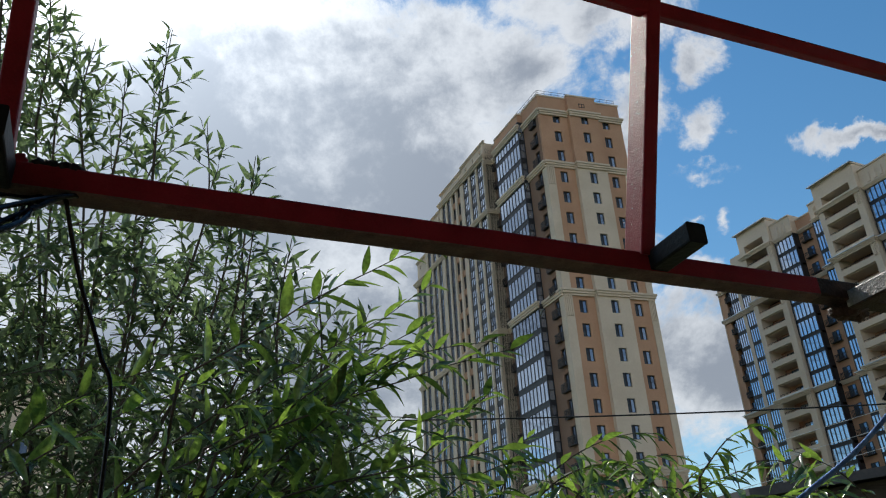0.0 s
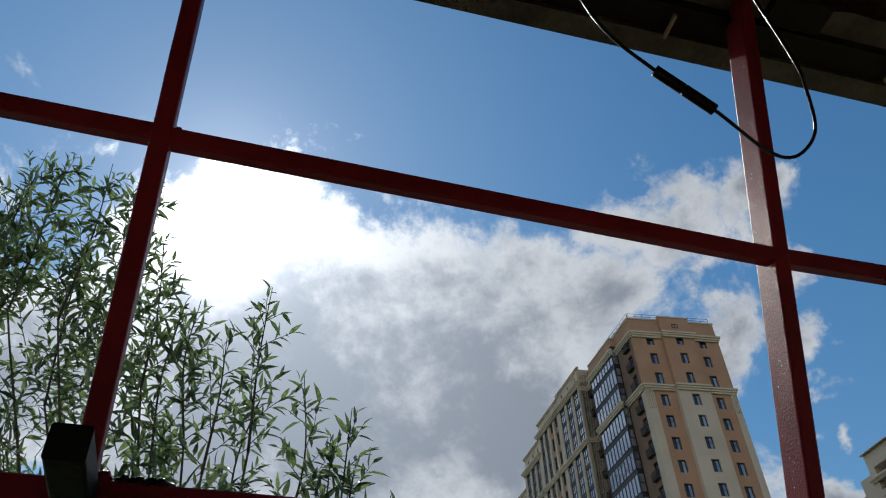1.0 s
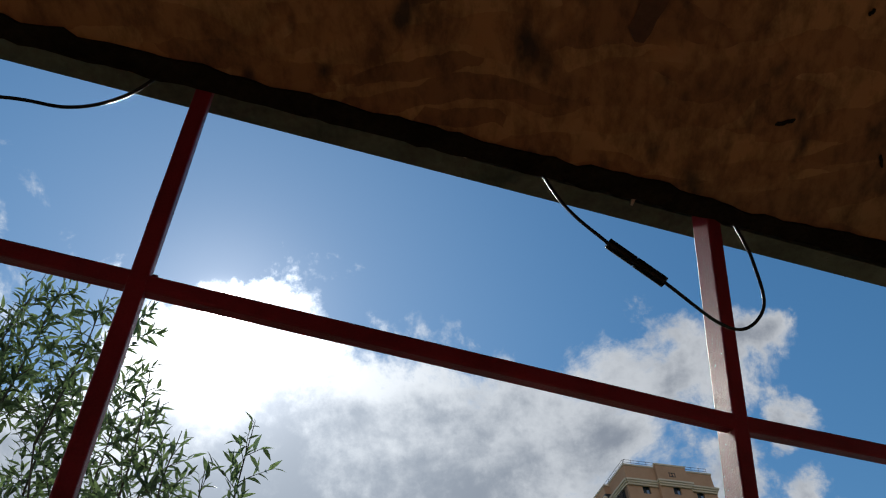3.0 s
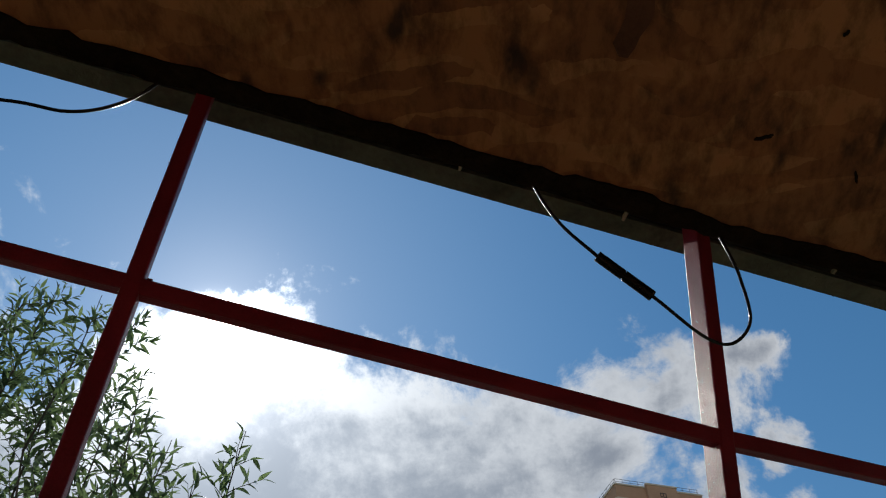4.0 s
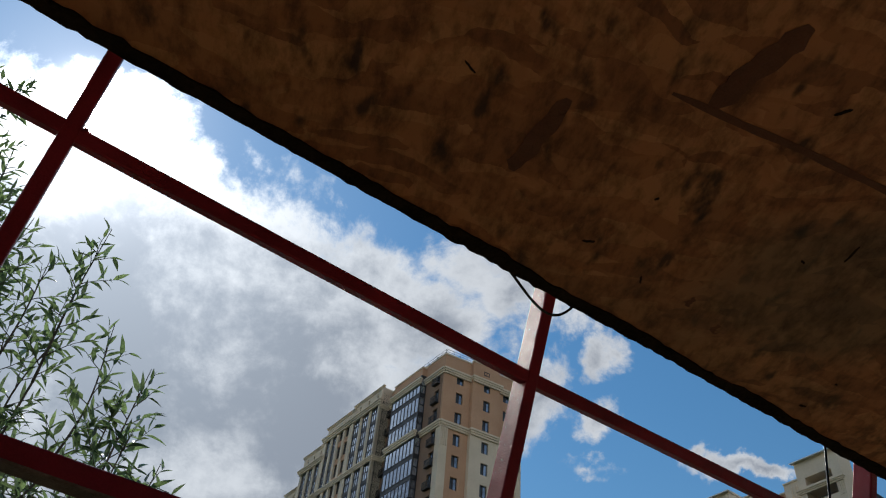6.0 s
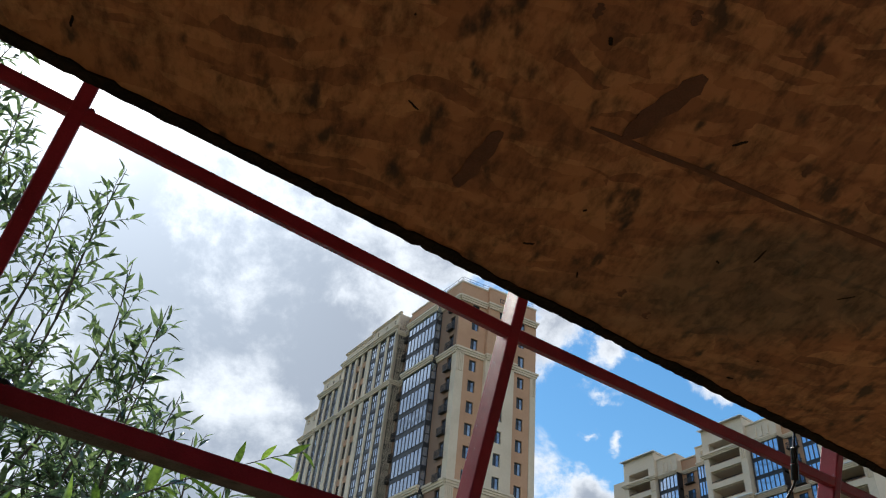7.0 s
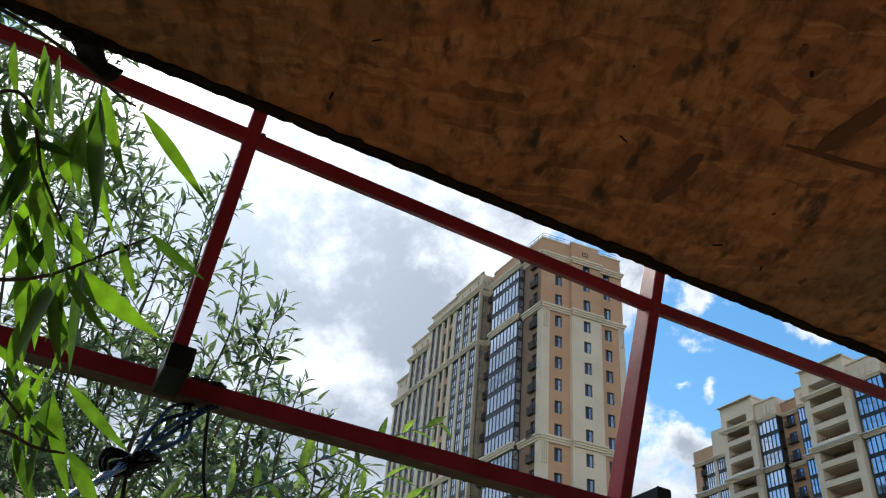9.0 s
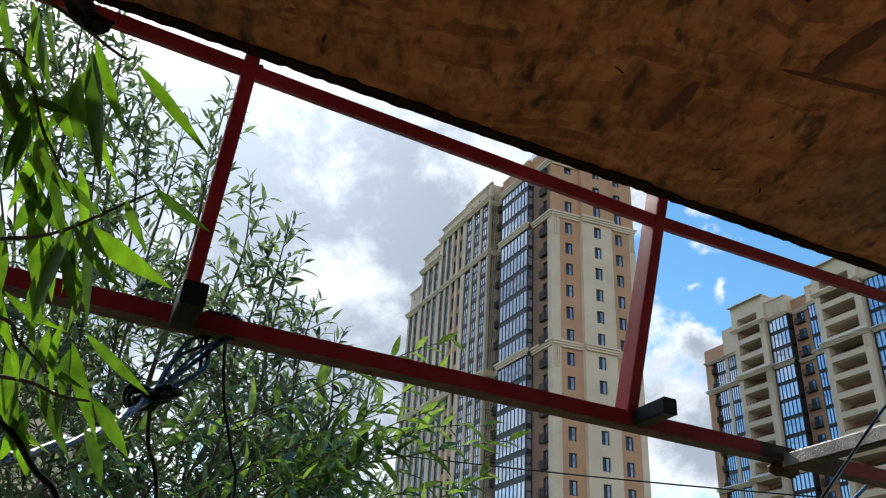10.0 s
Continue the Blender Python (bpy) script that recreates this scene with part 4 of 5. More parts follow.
for k in range(11):
    slab(-1.75 + 0.36 * k, -1.62 + 0.36 * k, OUT - 0.20, OUT - 0.128, ROOF_Z + 0.02, ROOF_Z + 0.045, "clip", BLACK)
for a, b in ((0.534, -0.01), (0.927, -0.001), (1.46, -0.018), (0.35, -0.038)):
    slab(a - 0.003, a + 0.003, b - 0.028, b + 0.028, ROOF_Z - 0.006, ROOF_Z + 0.004, "wood_sliver", PALE)
rnd = random.Random(5)


def water():
    m, n, l, bsdf = material("water")
    bsdf.inputs["Base Color"].default_value = (1, 1, 1, 1)
    bsdf.inputs["Roughness"].default_value, bsdf.inputs["IOR"].default_value, bsdf.inputs["Transmission Weight"].default_value = 0.02, 1.33, 1.0
    return m


bm = bmesh.new()
for k in range(70):
    a = rnd.uniform(-1.2, 2.4)
    o = on_frame(a, HR)
    r = rnd.uniform(0.0018, 0.0042)
    c = Vector((o.x, o.y, ROOF_Z - 0.001 - 0.017 * (a - 0.2))) + AWAY * (OUT - rnd.uniform(0.015, 0.06))
    made = bmesh.ops.create_icosphere(bm, subdivisions=2, radius=r, matrix=Matrix.Translation(c) @ Matrix.Diagonal((1, 1, 1.3, 1)))
for k in range(420):
    a = POSTS[k % 4]
    o = on_frame(a, rnd.uniform(HA + 0.06, ROOF_Z - 0.05))
    r = rnd.uniform(0.0007, 0.0019)
    o = o - ALONG * 0.0158 + NRM * rnd.uniform(-0.018, 0.018) if k % 3 else o - NRM * 0.0198 + ALONG * rnd.uniform(-0.013, 0.013)
    bmesh.ops.create_icosphere(bm, subdivisions=1, radius=r, matrix=Matrix.Translation(o))
me = bpy.data.meshes.new("raindrops")
bm.to_mesh(me)
bm.free()
me.materials.append(water())
me.polygons.foreach_set("use_smooth", [True] * len(me.polygons))
tagged(new("raindrops", me), "clear raindrops on the roof edge and posts", "raindrops", kind="stuff")


# ---- cables and ropes ----
def cable(name, pts, radius, mat, label, category="cable", sides=10):
    ob = tagged(new(name), label, category)
    g = Geo()
    g.tube(spline(pts, 12), radius, sides)
    part("cord", g.mesh("cord", mat, True), ob)
    return ob


# lead with an inline connector that hangs from the roof in front of the second post
lead = cable("hanging_lead", [(0.09, 0.66, 2.98), (0.148, 0.722, 2.735), (0.222, 0.762, 2.629), (0.302, 0.815, 2.590), (0.392, 0.905, 2.590), (0.444, 0.933, 2.602),
                              (0.475, 0.909, 2.626), (0.464, 0.856, 2.662), (0.444, 0.813, 2.70), (0.42, 0.79, 2.98)], 0.0028, CABLE, "thin black lead with an inline connector")
p, q = Vector((0.222, 0.762, 2.629)), Vector((0.302, 0.815, 2.590))
g = Geo()
g.tube([p, p.lerp(q, 0.04), p.lerp(q, 0.05), p.lerp(q, 0.46), p.lerp(q, 0.47)], 0.0085, 14)
part("connector", g.mesh("connector", CABLE, True), lead)
g = Geo()
g.tube([p.lerp(q, 0.49), p.lerp(q, 0.5), p.lerp(q, 0.95), p.lerp(q, 1.0)], 0.0088, 14)
part("connector", g.mesh("connector", CABLE, True), lead)
g = Geo()
g.tube([p.lerp(q, 0.4), p.lerp(q, 0.56)], 0.0062, 12)
part("connector_ring", g.mesh("connector_ring", CABLE, True), lead)
cable("hanging_lead", [(-1.45, 0.50, ROOF_Z + 0.04), (-1.25, 0.50, 2.98), (-0.95, 0.50, 2.84), (-0.70, 0.52, 2.808), (-0.606, 0.549, 2.813), (-0.522, 0.542, 2.811), (-0.454, 0.520, 2.84), (-0.40, 0.50, 2.98), (-0.37, 0.48, ROOF_Z + 0.04)],
      0.003, CABLE, "black lead looped under the roof edge")
# lead with a long connector, from the roof past the third post and over the grey brace
far_lead = cable("hanging_lead", [(1.3659999999999999, 1.3539999999999999, 3.2), (1.361, 1.349, 2.893), (1.382, 1.424, 2.777), (1.309, 1.376, 2.572), (1.318, 1.412, 2.494), (1.245, 1.455, 2.379), (1.012, 1.256, 2.205), (0.82, 1.13, 2.024), (0.706, 1.047, 1.918), (0.588, 1.021, 1.78)],
                 0.0035, CABLE, "black lead with a connector hanging by the third post")
p, q = Vector((1.309, 1.376, 2.572)), Vector((1.318, 1.412, 2.494))
for a, b, r in ((0.0, 0.48, 0.0095), (0.5, 0.98, 0.0105)):
    g = Geo()
    g.tube([p.lerp(q, a), p.lerp(q, a + 0.03), p.lerp(q, b - 0.03), p.lerp(q, b)], r, 12)
    part("connector", g.mesh("connector", CABLE, True), far_lead)

# bundle of wires tied to the bottom rail, with a knot and a bright twisted wire
bundle = tagged(new("wire_bundle"), "black wires and a bright twisted wire tied to the rail", "wires")
top = on_frame(0.085, HA)
knot = Vector((-0.554, 0.767, 1.925))
for k, (sx, sy, sz) in enumerate(((0.0, 0.0, 0.02), (-0.05, -0.01, 0.05), (-0.02, 0.01, -0.03), (0.03, 0.0, -0.05), (-0.07, 0.02, 0.02), (0.05, 0.02, -0.02))):
    mid = knot.lerp(top, 0.5) + 0.45 * Vector((sx, sy, sz))
    g = Geo()
    g.tube(spline([knot, mid, top + Vector((0.004 * k - 0.05 * (k % 2), -0.02, -0.028)), top + Vector((0.004 * k - 0.01, 0.035, 0.0)), top + Vector((0.004 * k, 0.0, 0.03))], 10), 0.0032 + 0.0006 * (k % 3), 8)
    part("wire", g.mesh("wire", CABLE, True), bundle)
for k in range(5):
    g = Geo()
    g.tube([knot + Vector((0.022 * math.cos(t + k) + 0.01 * (k - 2), 0.016 * math.sin(2 * t + k), 0.017 * math.sin(t * 1.1 + 1.3 * k))) for t in np.linspace(0, 6.2, 26)], 0.0045, 8)
    part("knot_turn", g.mesh("knot_turn", CABLE, True), bundle)
line = spline([(-0.62, 0.20, 1.66), (-0.578, 0.319, 1.693), (-0.55, 0.50, 1.775), (-0.55, 0.628, 1.843), tuple(knot)], 16)
for k in range(2):
    g = Geo()
    g.tube([q + 0.0036 * Vector((math.cos(0.4 * i + math.pi * k), 0, math.sin(0.4 * i + math.pi * k))) for i, q in enumerate(line)], 0.0045, 8)
    part("twisted_wire", g.mesh("twisted_wire", WIRE, True), bundle, "bright bare twisted wire")
for pts in ([top + Vector((0, 0, -0.02)), (-0.515, 1.10, 2.05), (-0.49, 1.15, 1.95), (-0.47, 1.17, 1.85), (-0.47, 1.17, 1.4)],
            [knot, (-0.552, 0.80, 1.86), (-0.53, 0.84, 1.78), (-0.50, 0.88, 1.5)],
            [(-0.70, 0.30, 1.80), (-0.564, 0.314, 1.743), (-0.52, 0.34, 1.70), (-0.49, 0.36, 1.66), (-0.47, 0.37, 1.5)]):
    g = Geo()
    g.tube(spline(pts, 10), 0.0036, 8)
    part("wire", g.mesh("wire", CABLE, True), bundle)

# blue cord below the bottom rail
cable("cord", [(0.95, 1.30, 2.02), (0.80, 1.28, 1.89), (0.724, 1.274, 1.819), (0.644, 1.274, 1.757), (0.548, 1.273, 1.698), (0.40, 1.27, 1.60)], 0.0042, BLUE, "blue plastic cord stretched below the rail", "rope")

# overhead lines across the yard
for k, (a, b, sag) in enumerate((((-14, 27, 9.9), (34, 21, 7.8), 0.9), ((6, 33, 7.2), (40, 25, 14.5), 0.2), ((6, 33, 6.6), (40, 25, 13.7), 0.2), ((6, 33, 6.0), (40, 25, 12.8), 0.2))):
    a, b = Vector(a), Vector(b)
    g = Geo()
    g.tube([a.lerp(b, t) - Vector((0, 0, 4 * sag * t * (1 - t))) for t in np.linspace(0, 1, 40)], 0.024 if k == 0 else 0.010, 6)
    ob = tagged(new("overhead_line"), "dark overhead line sagging across the yard" if k == 0 else "thin pale overhead wire before the tower", "cable", "overhead lines")
    part("conductor", g.mesh("conductor", BLACK if k == 0 else PALE_METAL, True), ob)


# ---- willows ----
class Leaves:
    def __init__(self):
        self.v, self.f, self.n = [], [], 0

    def add(self, base, d, up, length, width, bend=0.15, segs=3):
        """A lance-shaped leaf from base along d, folded along its midrib and bent."""
        s = d.cross(up)
        s = s.normalized() if s.length > 1e-4 else d.orthogonal().normalized()
        u = s.cross(d)
        prof = {3: ((0.0, 0.0), (0.3, 1.0), (0.65, 0.75), (1.0, 0.0)),
                7: ((0.0, 0.04), (0.1, 0.5), (0.25, 0.9), (0.42, 1.0), (0.6, 0.85), (0.76, 0.55), (0.9, 0.25), (1.0, 0.0))}[segs]
        b = self.n
        for t, w in prof:
            c = base + d * (length * t) - u * (bend * length * t * t)
            h = 0.5 * width * w
            self.v += [tuple(c - s * h + u * h * 0.5), tuple(c), tuple(c + s * h + u * h * 0.5)]
        for i in range(len(prof) - 1):
            q = b + 3 * i
            self.f += [(q, q + 1, q + 4, q + 3), (q + 1, q + 2, q + 5, q + 4)]
        self.n += 3 * len(prof)


def shoot(leaves, wood, base, d, length, rnd, leaf, droop=0.0, segs=3, start=0.1, gap=0.022, radius=0.004, wide=1.0, hang=0.45):
    """A leafy twig."""
    pts = []
    p, q = base.copy(), d.normalized()
    n = 8
    for i in range(n + 1):
        pts.append(p.copy())
        q = (q + Vector((rnd.gauss(0, 0.06), rnd.gauss(0, 0.06), rnd.gauss(0, 0.05) - droop / n))).normalized()
        p = p + q * (length / n)
    wood.tube(pts, radius, 5, 0.3)
    count = int(length * (1 - start) / gap)
    spin = rnd.uniform(0, 6)
    for k in range(count):
        t = start + (1 - start) * (k + rnd.random() * 0.6) / count
        i = min(n - 1, int(t * n))
        f = t * n - i
        c = pts[i].lerp(pts[i + 1], f)
        ax = (pts[i + 1] - pts[i]).normalized()
        spin += 2.4 + rnd.uniform(-0.4, 0.4)
        side = ax.orthogonal().normalized()
        side = Matrix.Rotation(spin, 3, ax) @ side
        open_ = 1.1 - 0.6 * t + rnd.uniform(-0.25, 0.3)
        dd = (ax * math.cos(open_) + side * math.sin(open_) + Vector((0, 0, -hang * rnd.random() - droop * 0.3))).normalized()
        ln = leaf * rnd.uniform(0.65, 1.15) * (1.0 - 0.45 * t * t)
        leaves.add(c, dd, (side * -0.4 + Vector((rnd.gauss(0, 0.3), rnd.gauss(0, 0.3), 1))).normalized(), ln, ln * wide * rnd.uniform(0.16, 0.22), rnd.uniform(0.02, 0.25), segs)


def finish(name, leaves, wood, mat, label, category="tree"):
    ob = tagged(new(name), label, category)
    me = bpy.data.meshes.new("crown")
    me.from_pydata(leaves.v, [], leaves.f)
    me.materials.append(mat)
    me.polygons.foreach_set("use_smooth", [True] * len(me.polygons))
    part("crown", me, ob)
    part("trunk", wood.mesh("trunk", BARK, True), ob)
    return ob


def leader(L, W, tip, foot, rnd, length, side_length=1.0, leaf=0.165):
    """An upright leading shoot with alternate side shoots, shorter towards the tip."""
    tip = Vector(tip)
    d = tip - foot
    base = tip - Vector((0.22 * d.x * length / d.z + rnd.gauss(0, 0.05), 0.2 * d.y * length / d.z + rnd.gauss(0, 0.05), length))
    line = spline([base, base.lerp(tip, 0.5) + Vector((rnd.gauss(0, 0.05), rnd.gauss(0, 0.05), 0)), tip], 8)
    W.tube(line, 0.011, 6, 0.25)
    up = (line[-1] - line[-5]).normalized()
    shoot(L, W, line[-5], up, (line[-1] - line[-5]).length, rnd, leaf * 0.9, 0.0, gap=0.036, radius=0.004, wide=1.3, hang=0.05)
    spin = rnd.uniform(0, 6)
    count = int(length / 0.085)
    for k in range(count):
        t = 0.84 * (k + 0.3 + 0.5 * rnd.random()) / count
        f = t * (len(line) - 1)
        c = line[int(f)].lerp(line[int(f) + 1], f % 1)
        spin += 2.4 + rnd.uniform(-0.3, 0.3)
        side = Vector((math.cos(spin), 0.7 * math.sin(spin), 0))
        dd = (side * rnd.uniform(0.8, 1.35) + Vector((0, 0, 0.9))).normalized()
        ln = side_length * (0.62 - 0.40 * t) * rnd.uniform(0.7, 1.2)
        shoot(L, W, c, dd, ln, rnd, leaf * rnd.uniform(0.85, 1.15), 0.05, gap=0.032, radius=0.004, wide=1.3, hang=0.12, start=0.15)
    W.tube(spline([foot, foot.lerp(base, 0.55) + Vector((0.1, 0, 0.35)), base], 7), 0.016, 6, 0.5)


def willow():
    rnd = random.Random(11)
    L, W = Leaves(), Geo()
    heart = Vector((-2.6, 5.2, 0))
    for x, y, z, ln in LEADERS:
        leader(L, W, (x, y, z), heart + Vector((rnd.gauss(0, 0.2), rnd.gauss(0, 0.2), 0)), rnd, ln, 0.62 if ln < 1.35 else 0.95)
    for k in range(1600):
        x = rnd.uniform(-5.6, -0.35)
        y = rnd.uniform(4.1, 6.2)
        zt = float(np.interp(x + 0.12 * (y - 4.6), OUT_X, OUT_Z)) * (y / 4.6 if y < 4.6 else 1.0 + 0.08 * (y - 4.6))
        z = zt - (zt - 1.6) * rnd.random() ** 0.8 if k < 850 else rnd.uniform(1.5, min(4.3, zt))
        ln = rnd.uniform(0.45, 0.9)
        loose = 0.45 if k < 850 else 0.9
        d = Vector((0.35 * (x - heart.x) + rnd.gauss(0, 0.35), 0.25 * (y - heart.y) + rnd.gauss(0, 0.3), 1.0 + rnd.gauss(0, 0.2))).normalized()
        d = (d + Vector((rnd.gauss(0, loose), rnd.gauss(0, loose), -loose * 0.6 * rnd.random()))).normalized()
        shoot(L, W, Vector((x, y, z)) - d * ln, d, ln, rnd, 0.18, 0.12, gap=0.042, wide=1.3, hang=0.2)
    return finish("willow_tree", L, W, LEAF, "bushy green willow with narrow pointed leaves")


LEADERS = [(-4.14, 4.5, 7.78, 2.0), (-3.91, 4.5, 7.69, 1.9), (-3.43, 4.5, 7.48, 1.8), (-2.96, 4.5, 7.25, 1.9), (-2.70, 4.5, 6.31, 1.3), (-2.28, 4.5, 5.68, 1.2),
           (-4.36, 4.6, 7.49, 1.8), (-1.69, 4.38, 5.62, 1.34), (-2.02, 4.5, 5.30, 1.1), (-5.05, 4.6, 7.93, 2.2), (-1.10, 4.6, 4.66, 1.1),
           (-0.66, 4.5, 3.69, 0.9), (-0.91, 4.5, 3.84, 0.9), (-1.42, 4.5, 4.90, 1.2), (-2.45, 4.6, 5.75, 1.4), (-1.19, 4.5, 4.41, 1.1), (-4.7, 4.9, 7.6, 2.0), (-5.5, 4.8, 7.9, 2.2),
           (-3.2, 5.0, 6.9, 1.8), (-3.7, 4.9, 7.0, 1.8), (-0.45, 4.4, 3.35, 0.8), (-1.0, 4.3, 4.05, 1.0), (-1.75, 4.7, 5.0, 1.3), (-0.38, 4.4, 3.45, 0.9), (-0.78, 4.3, 3.85, 1.0)]
OUT_X = (-5.8, -4.6, -4.0, -3.4, -2.9, -2.55, -2.3, -2.0, -1.7, -1.4, -1.05, -0.9, -0.62, -0.35)
OUT_Z = (7.3, 7.0, 6.9, 6.3, 5.7, 4.95, 4.6, 4.5, 4.75, 4.35, 3.85, 3.5, 3.3, 2.9)
willow()


def willow_spray():
    """Nearer willow shoots that reach past the bottom rail."""
    rnd = random.Random(4)
    L, W = Leaves(), Geo()
    foot = Vector((-1.25, 3.5, 0))
    for k in range(30):
        f = k / 29
        tip = Vector((-0.75 + 1.08 * f ** 0.8, 2.8 + rnd.uniform(-0.25, 0.4), 0))
        top = 2.47 + 0.27 * f
        tip.z = top - 0.75 * rnd.random() ** 1.4
        base = Vector((tip.x - rnd.uniform(0.6, 1.05), tip.y + rnd.uniform(0.05, 0.4), tip.z - rnd.uniform(0.2, 0.55)))
        W.tube(spline([foot, foot.lerp(base, 0.5) + Vector((0, 0, 0.5)), base], 5), 0.012, 5, 0.5)
        d = tip - base
        shoot(L, W, base, d + Vector((0, rnd.gauss(0, 0.12), rnd.gauss(0.10, 0.07))), d.length, rnd, 0.18, 0.2, 7, 0.1, 0.036, 0.0045, wide=1.35, hang=0.3)
    return finish("willow_shrub", L, W, LEAF_NEAR, "young willow shoots with long fresh green leaves", "shrub")


def low_bush():
    rnd = random.Random(8)
    L, W = Leaves(), Geo()
    foot = Vector((0.9, 3.7, 0))
    for k in range(46):
        tip = Vector((0.25 + 1.3 * k / 45 + rnd.uniform(-0.08, 0.08), 3.4 + rnd.uniform(-0.3, 0.4), 0))
        tip.z = 2.14 + 0.22 * math.sin(math.pi * min(1, max(0, (tip.x - 0.15) / 1.5))) ** 0.5 - 0.35 * rnd.random() ** 1.5
        base = tip + Vector((rnd.uniform(-0.45, 0.3), rnd.uniform(0.0, 0.3), -rnd.uniform(0.1, 0.3)))
        W.tube(spline([foot, foot.lerp(base, 0.5), base], 4), 0.012, 5, 0.5)
        d = tip - base
        shoot(L, W, base, d + Vector((0, -0.05, 0.22)), d.length * 1.15, rnd, 0.15, 1.2, 7, 0.05, 0.026, 0.004, wide=1.25)
    return finish("willow_shrub", L, W, LEAF_NEAR, "low drooping willow bush with long leaves", "shrub")


willow_spray()
low_bush()


def near_twig():
    """A shrub's bough whose three twigs and long leaves hang close to the path, in one leaning fan."""
    rnd = random.Random(21)
    L, W = Leaves(), Geo()
    o, right, up = Vector((-0.554, 0.190, 1.882)), Vector((0.996, -0.065, 0.060)), Vector((-0.084, -0.492, 0.866))
    toward = right.cross(up).normalized()
    at = lambda a, b, c=0.0: o + right * a + up * b + toward * c
    bough = spline([(-1.0, 0.5, 0.0), (-0.92, 0.42, 1.0), at(-0.22, -0.12), at(-0.16, 0.10), at(-0.06, 0.31)], 10)
    W.tube(bough, 0.007, 7, 0.5)
    for st in (((-0.06, 0.31), (0.045, 0.251), (0.114, 0.199), (0.131, 0.189)), ((-0.18, 0.01), (0.0, 0.009), (0.059, 0.016), (0.114, 0.039), (0.161, 0.059)),
               ((-0.20, -0.05), (-0.011, -0.068), (0.019, -0.095), (0.049, -0.127)), ((-0.17, 0.07), (0.0, 0.20), (0.045, 0.113), (0.067, 0.07)),
               ((-0.21, -0.11), (0.0, -0.13), (0.06, -0.150), (0.09, -0.155))):
        W.tube(spline([at(*p) for p in st], 8), 0.0026, 6, 0.45)
    # leaves: where each one starts on the fan, its length and its angle
    fan = ((0.003, 0.251, 0.063, -82), (0.034, 0.248, 0.106, -72), (0.086, 0.204, 0.143, -82), (0.131, 0.189, 0.121, -51), (0.027, 0.151, 0.053, -23),
           (0.038, 0.240, 0.087, -109), (0.014, 0.189, 0.057, -43), (0.021, 0.137, 0.079, -105), (0.045, 0.113, 0.081, -65), (0.067, 0.070, 0.062, -46),
           (0.161, 0.059, 0.072, -37), (0.076, 0.025, 0.116, -36), (0.135, 0.047, 0.056, -68), (0.059, 0.078, 0.069, -84), (0.032, 0.118, 0.066, -93),
           (0.007, 0.009, 0.056, -95), (0.072, 0.020, 0.108, -111), (0.082, 0.024, 0.088, -57), (0.093, 0.030, 0.112, -86), (0.039, -0.115, 0.052, -42),
           (0.082, -0.153, 0.045, -37), (0.033, -0.143, 0.083, -72), (0.062, -0.150, 0.045, -91), (0.019, -0.095, 0.045, -90))
    for k, (a, b, ln, turn) in enumerate(fan):
        q = radians(turn)
        d = (right * math.cos(q) + up * math.sin(q) + toward * rnd.gauss(0, 0.14)).normalized()
        face = Matrix.Rotation(rnd.uniform(-0.6, 0.6), 3, d) @ toward
        L.add(at(a, b, rnd.uniform(-0.02, 0.02)), d, face, ln, min(0.018, 0.0065 + ln * 0.105) * rnd.uniform(0.75, 1.2) * (0.6 if k == 3 else 1.0), rnd.uniform(-0.12, 0.16), 7)
    for k in range(64):
        a, b = rnd.uniform(-0.03, 0.085), rnd.uniform(-0.2, 0.25)
        q = radians(rnd.uniform(-130, -60))
        d = (right * math.cos(q) + up * math.sin(q) + toward * rnd.gauss(-0.3, 0.3)).normalized()
        L.add(at(a, b, -0.02 - 0.04 * rnd.random()), d, Matrix.Rotation(rnd.uniform(-1.0, 1.0), 3, d) @ toward, rnd.uniform(0.055, 0.115), rnd.uniform(0.012, 0.018), rnd.uniform(0, 0.2), 7)
    return finish("willow_twig", L, W, LEAF_LIT, "hanging willow twig with long translucent leaves", "twig")


near_twig()


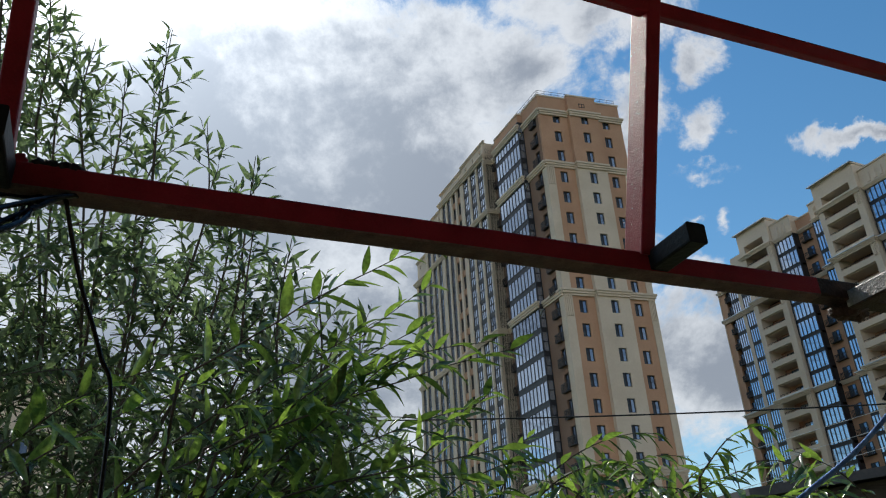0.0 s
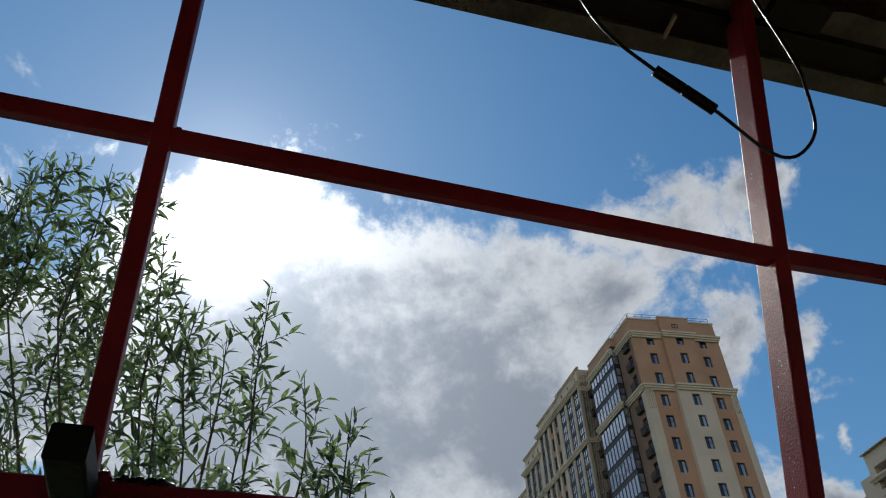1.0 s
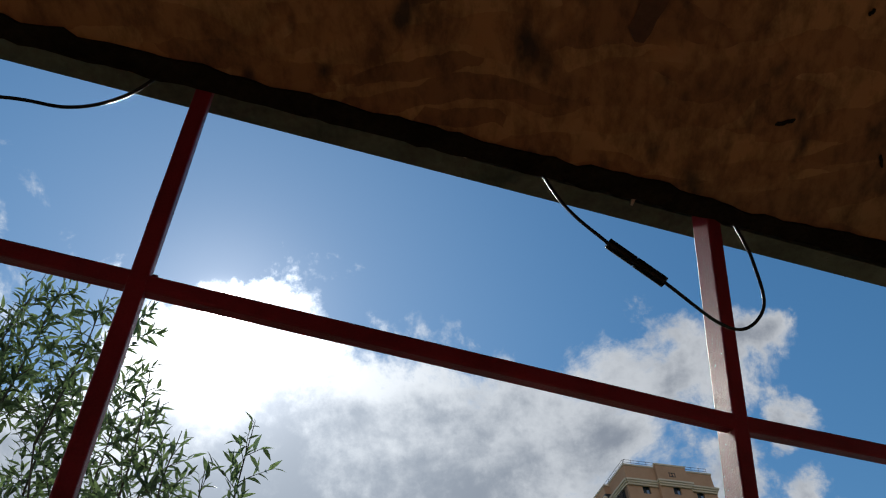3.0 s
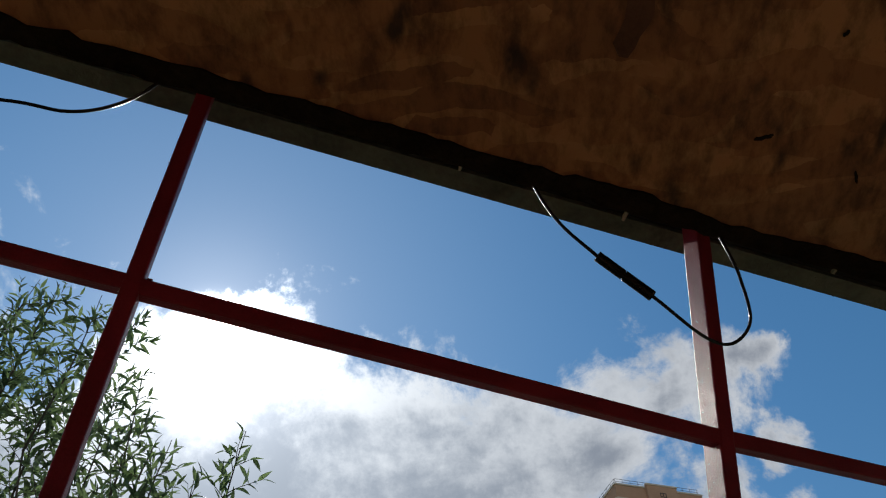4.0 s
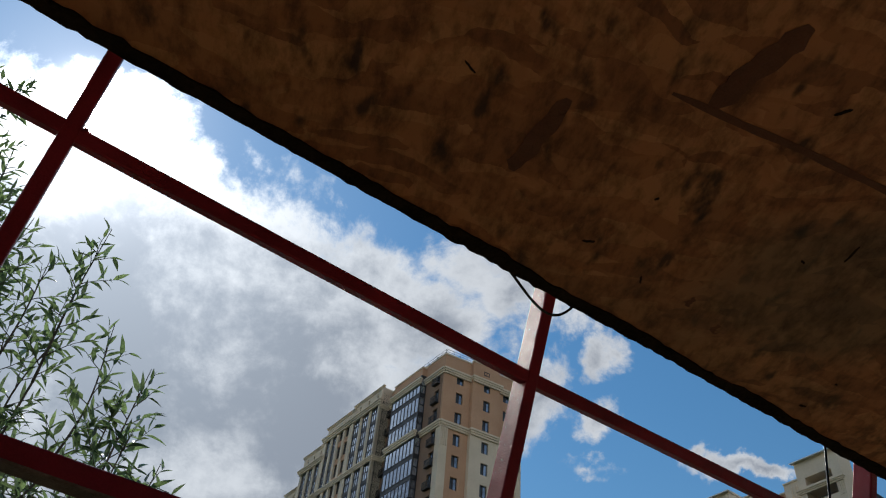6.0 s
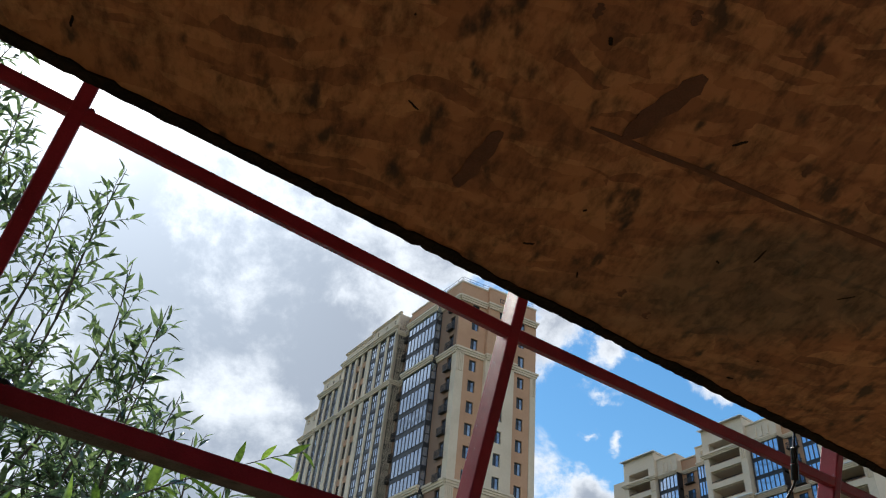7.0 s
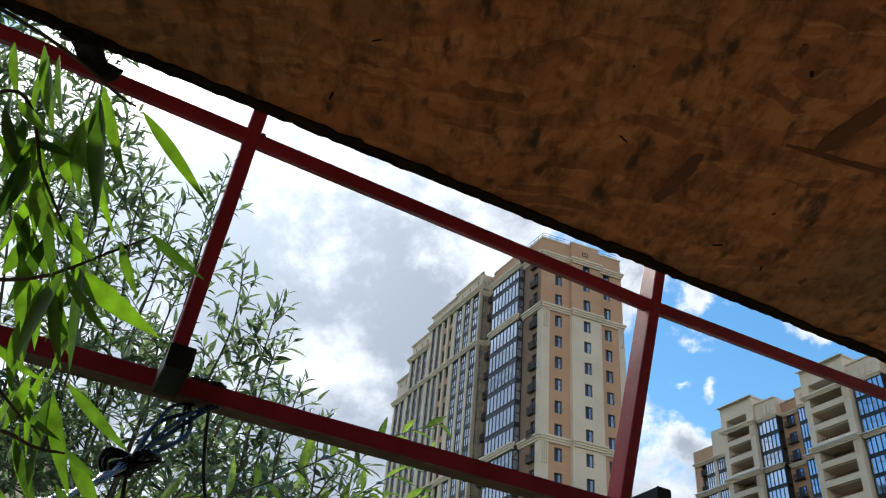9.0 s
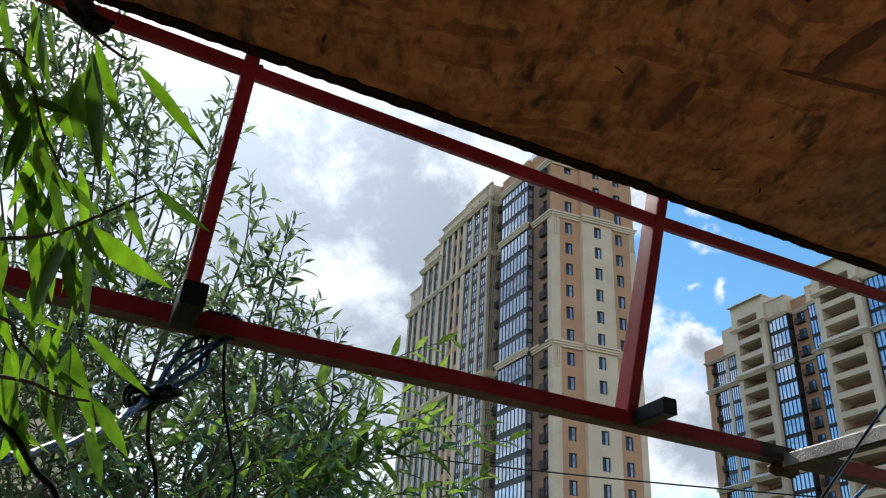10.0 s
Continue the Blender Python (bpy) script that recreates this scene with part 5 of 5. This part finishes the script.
def broad_tree(at, height, spread, seed, label):
    """A rounder broad-leaved tree: trunk, limbs and many small leaf clumps."""
    rnd = random.Random(seed)
    L, W = Leaves(), Geo()
    foot = Vector(at)
    W.tube([foot, foot + Vector((0.1, 0, height * 0.35)), foot + Vector((0, 0.1, height * 0.8))], 0.035 * height ** 0.8, 8, 0.3)
    for k in range(16):
        b = foot + Vector((0, 0, height * rnd.uniform(0.3, 0.7)))
        tip = b + Vector((rnd.uniform(-1, 1) * spread * 0.8, rnd.uniform(-1, 1) * spread * 0.8, height * rnd.uniform(0.05, 0.25)))
        W.tube([b, b.lerp(tip, 0.5) + Vector((0, 0, 0.2)), tip], 0.05, 5, 0.3)
    for k in range(420):
        a, u, r = rnd.uniform(0, math.tau), rnd.uniform(-0.75, 1), rnd.random() ** 0.4
        q = math.sqrt(max(0.0, 1 - u * u))
        c = foot + Vector((spread * r * q * math.cos(a), spread * r * q * math.sin(a), height * (0.66 + 0.34 * r * u)))
        c += Vector((rnd.gauss(0, 0.1), rnd.gauss(0, 0.1), rnd.gauss(0, 0.1))) * spread
        for i in range(14):
            d = Vector((rnd.gauss(0, 1), rnd.gauss(0, 1), rnd.gauss(0, 0.7))).normalized()
            ln = 0.055 * spread * rnd.uniform(0.6, 1.2)
            L.add(c + d * 0.12 * spread * rnd.random(), d, Vector((rnd.gauss(0, 0.4), rnd.gauss(0, 0.4), 1)).normalized(), ln, ln * 0.6, 0.1, 3)
    return finish("broad_tree", L, W, LEAF_FAR, label)


broad_tree((-0.4, 22.0, 0), 6.1, 1.9, 31, "round light-green tree beyond the willow")
broad_tree((7.9, 12.6, 0), 4.25, 0.8, 32, "bright green sapling beside the shed")


def low_building():
    """A low beige house behind the willow."""
    t = tagged(new("low_house"), "beige plastered low house behind the willow", "building")
    t.matrix_world = pose(-19.0, 25.5, 0, 0, 0, 12)
    wall = Geo()
    facade(wall, "f", 0, 7.2, 0.0, 11.2, 0, [(2.0, 1.3), (5.2, 1.3)], [(2.2, 1.5), (5.4, 1.5), (8.6, 1.5)])
    wall.box(0.02, 7.18, 0.35, 6.0, 0.0, 11.15)
    part("wall", wall.mesh("wall", CREAM), t)
    for a in (2.0, 5.2):
        for z in (2.2, 5.4, 8.6):
            window(t, "f", a, 0.15, z, 1.3, 1.5, 2, 1)
    g = Geo()
    g.box(-0.3, 7.5, -0.35, 6.3, 11.2, 11.45)
    part("roof", g.mesh("roof", ROOF), t)


def shed():
    """A low dark boarded shed with a pitched felt roof."""
    t = tagged(new("shed"), "low dark boarded shed with felt roof", "shed")
    t.matrix_world = pose(5.6, 14.4, 0, 0, 0, 4)
    for k in range(18):
        z = 0.02 + k * 0.26
        x0 = max(0.0, (z + 0.252 - 3.8) * 9.03 - 0.3)
        g = Geo()
        g.box(x0, 9.0, 0.004 * (k % 2), 0.05, z, z + 0.252)
        part("board", g.mesh("board", DARKWOOD), t)
    g = Geo()
    g.v = [(0.05, 0.06, 0.02), (8.95, 0.06, 0.02), (8.95, 3.4, 0.02), (0.05, 3.4, 0.02), (0.05, 0.06, 3.82), (8.95, 0.06, 4.82), (8.95, 3.4, 5.12), (0.05, 3.4, 4.12)]
    g.f = [(0, 3, 2, 1), (4, 5, 6, 7), (0, 1, 5, 4), (1, 2, 6, 5), (2, 3, 7, 6), (3, 0, 4, 7)]
    part("wall", g.mesh("wall", DARKWOOD), t)
    g = Geo()
    g.v = [(-0.35, -0.4, 3.78), (9.4, -0.4, 4.86), (-0.35, 3.9, 4.15), (9.4, 3.9, 5.2), (-0.35, -0.4, 3.94), (9.4, -0.4, 5.02), (-0.35, 3.9, 4.31), (9.4, 3.9, 5.36)]
    g.f = [(0, 2, 3, 1), (4, 5, 7, 6), (0, 1, 5, 4), (2, 6, 7, 3), (0, 4, 6, 2), (1, 3, 7, 5)]
    part("roof", g.mesh("roof", ROOF), t)


DARKWOOD = paint("dark_boards", (0.03, 0.024, 0.018), (0.07, 0.055, 0.04), 5.0, 0.85, bump=0.3, stretch=(1, 8, 8))
low_building()
shed()


def plastic_scrap():
    """A scrap of black sheeting that hangs from the board's edge."""
    ob = tagged(new("plastic_scrap"), "scrap of dark plastic sheeting hanging from the board", "scrap")
    bm = bmesh.new()
    bmesh.ops.create_grid(bm, x_segments=18, y_segments=10, size=0.5)
    bmesh.ops.solidify(bm, geom=bm.faces[:], thickness=0.02)
    for v in bm.verts:
        x, y = v.co.x, v.co.y
        w = 1 - 0.55 * abs(x) ** 1.5 * 2
        v.co = Vector((x * 0.068, 0.012 * math.sin(5 * x) + 0.006 * noise.noise(v.co * 5) + v.co.z * 0.05, y * 0.034 * w + 0.008 * noise.noise(Vector((x * 4, y * 3, 2)))))
    me = bpy.data.meshes.new("sheet")
    bm.to_mesh(me)
    bm.free()
    me.materials.append(BLACK)
    part("sheet", me, ob)
    p = EDGE_A + ALONG * -0.20 + AWAY * 0.002
    ob.matrix_world = pose(p.x, p.y, BOARD_Z - 0.015, 0, 12, YAW)


plastic_scrap()
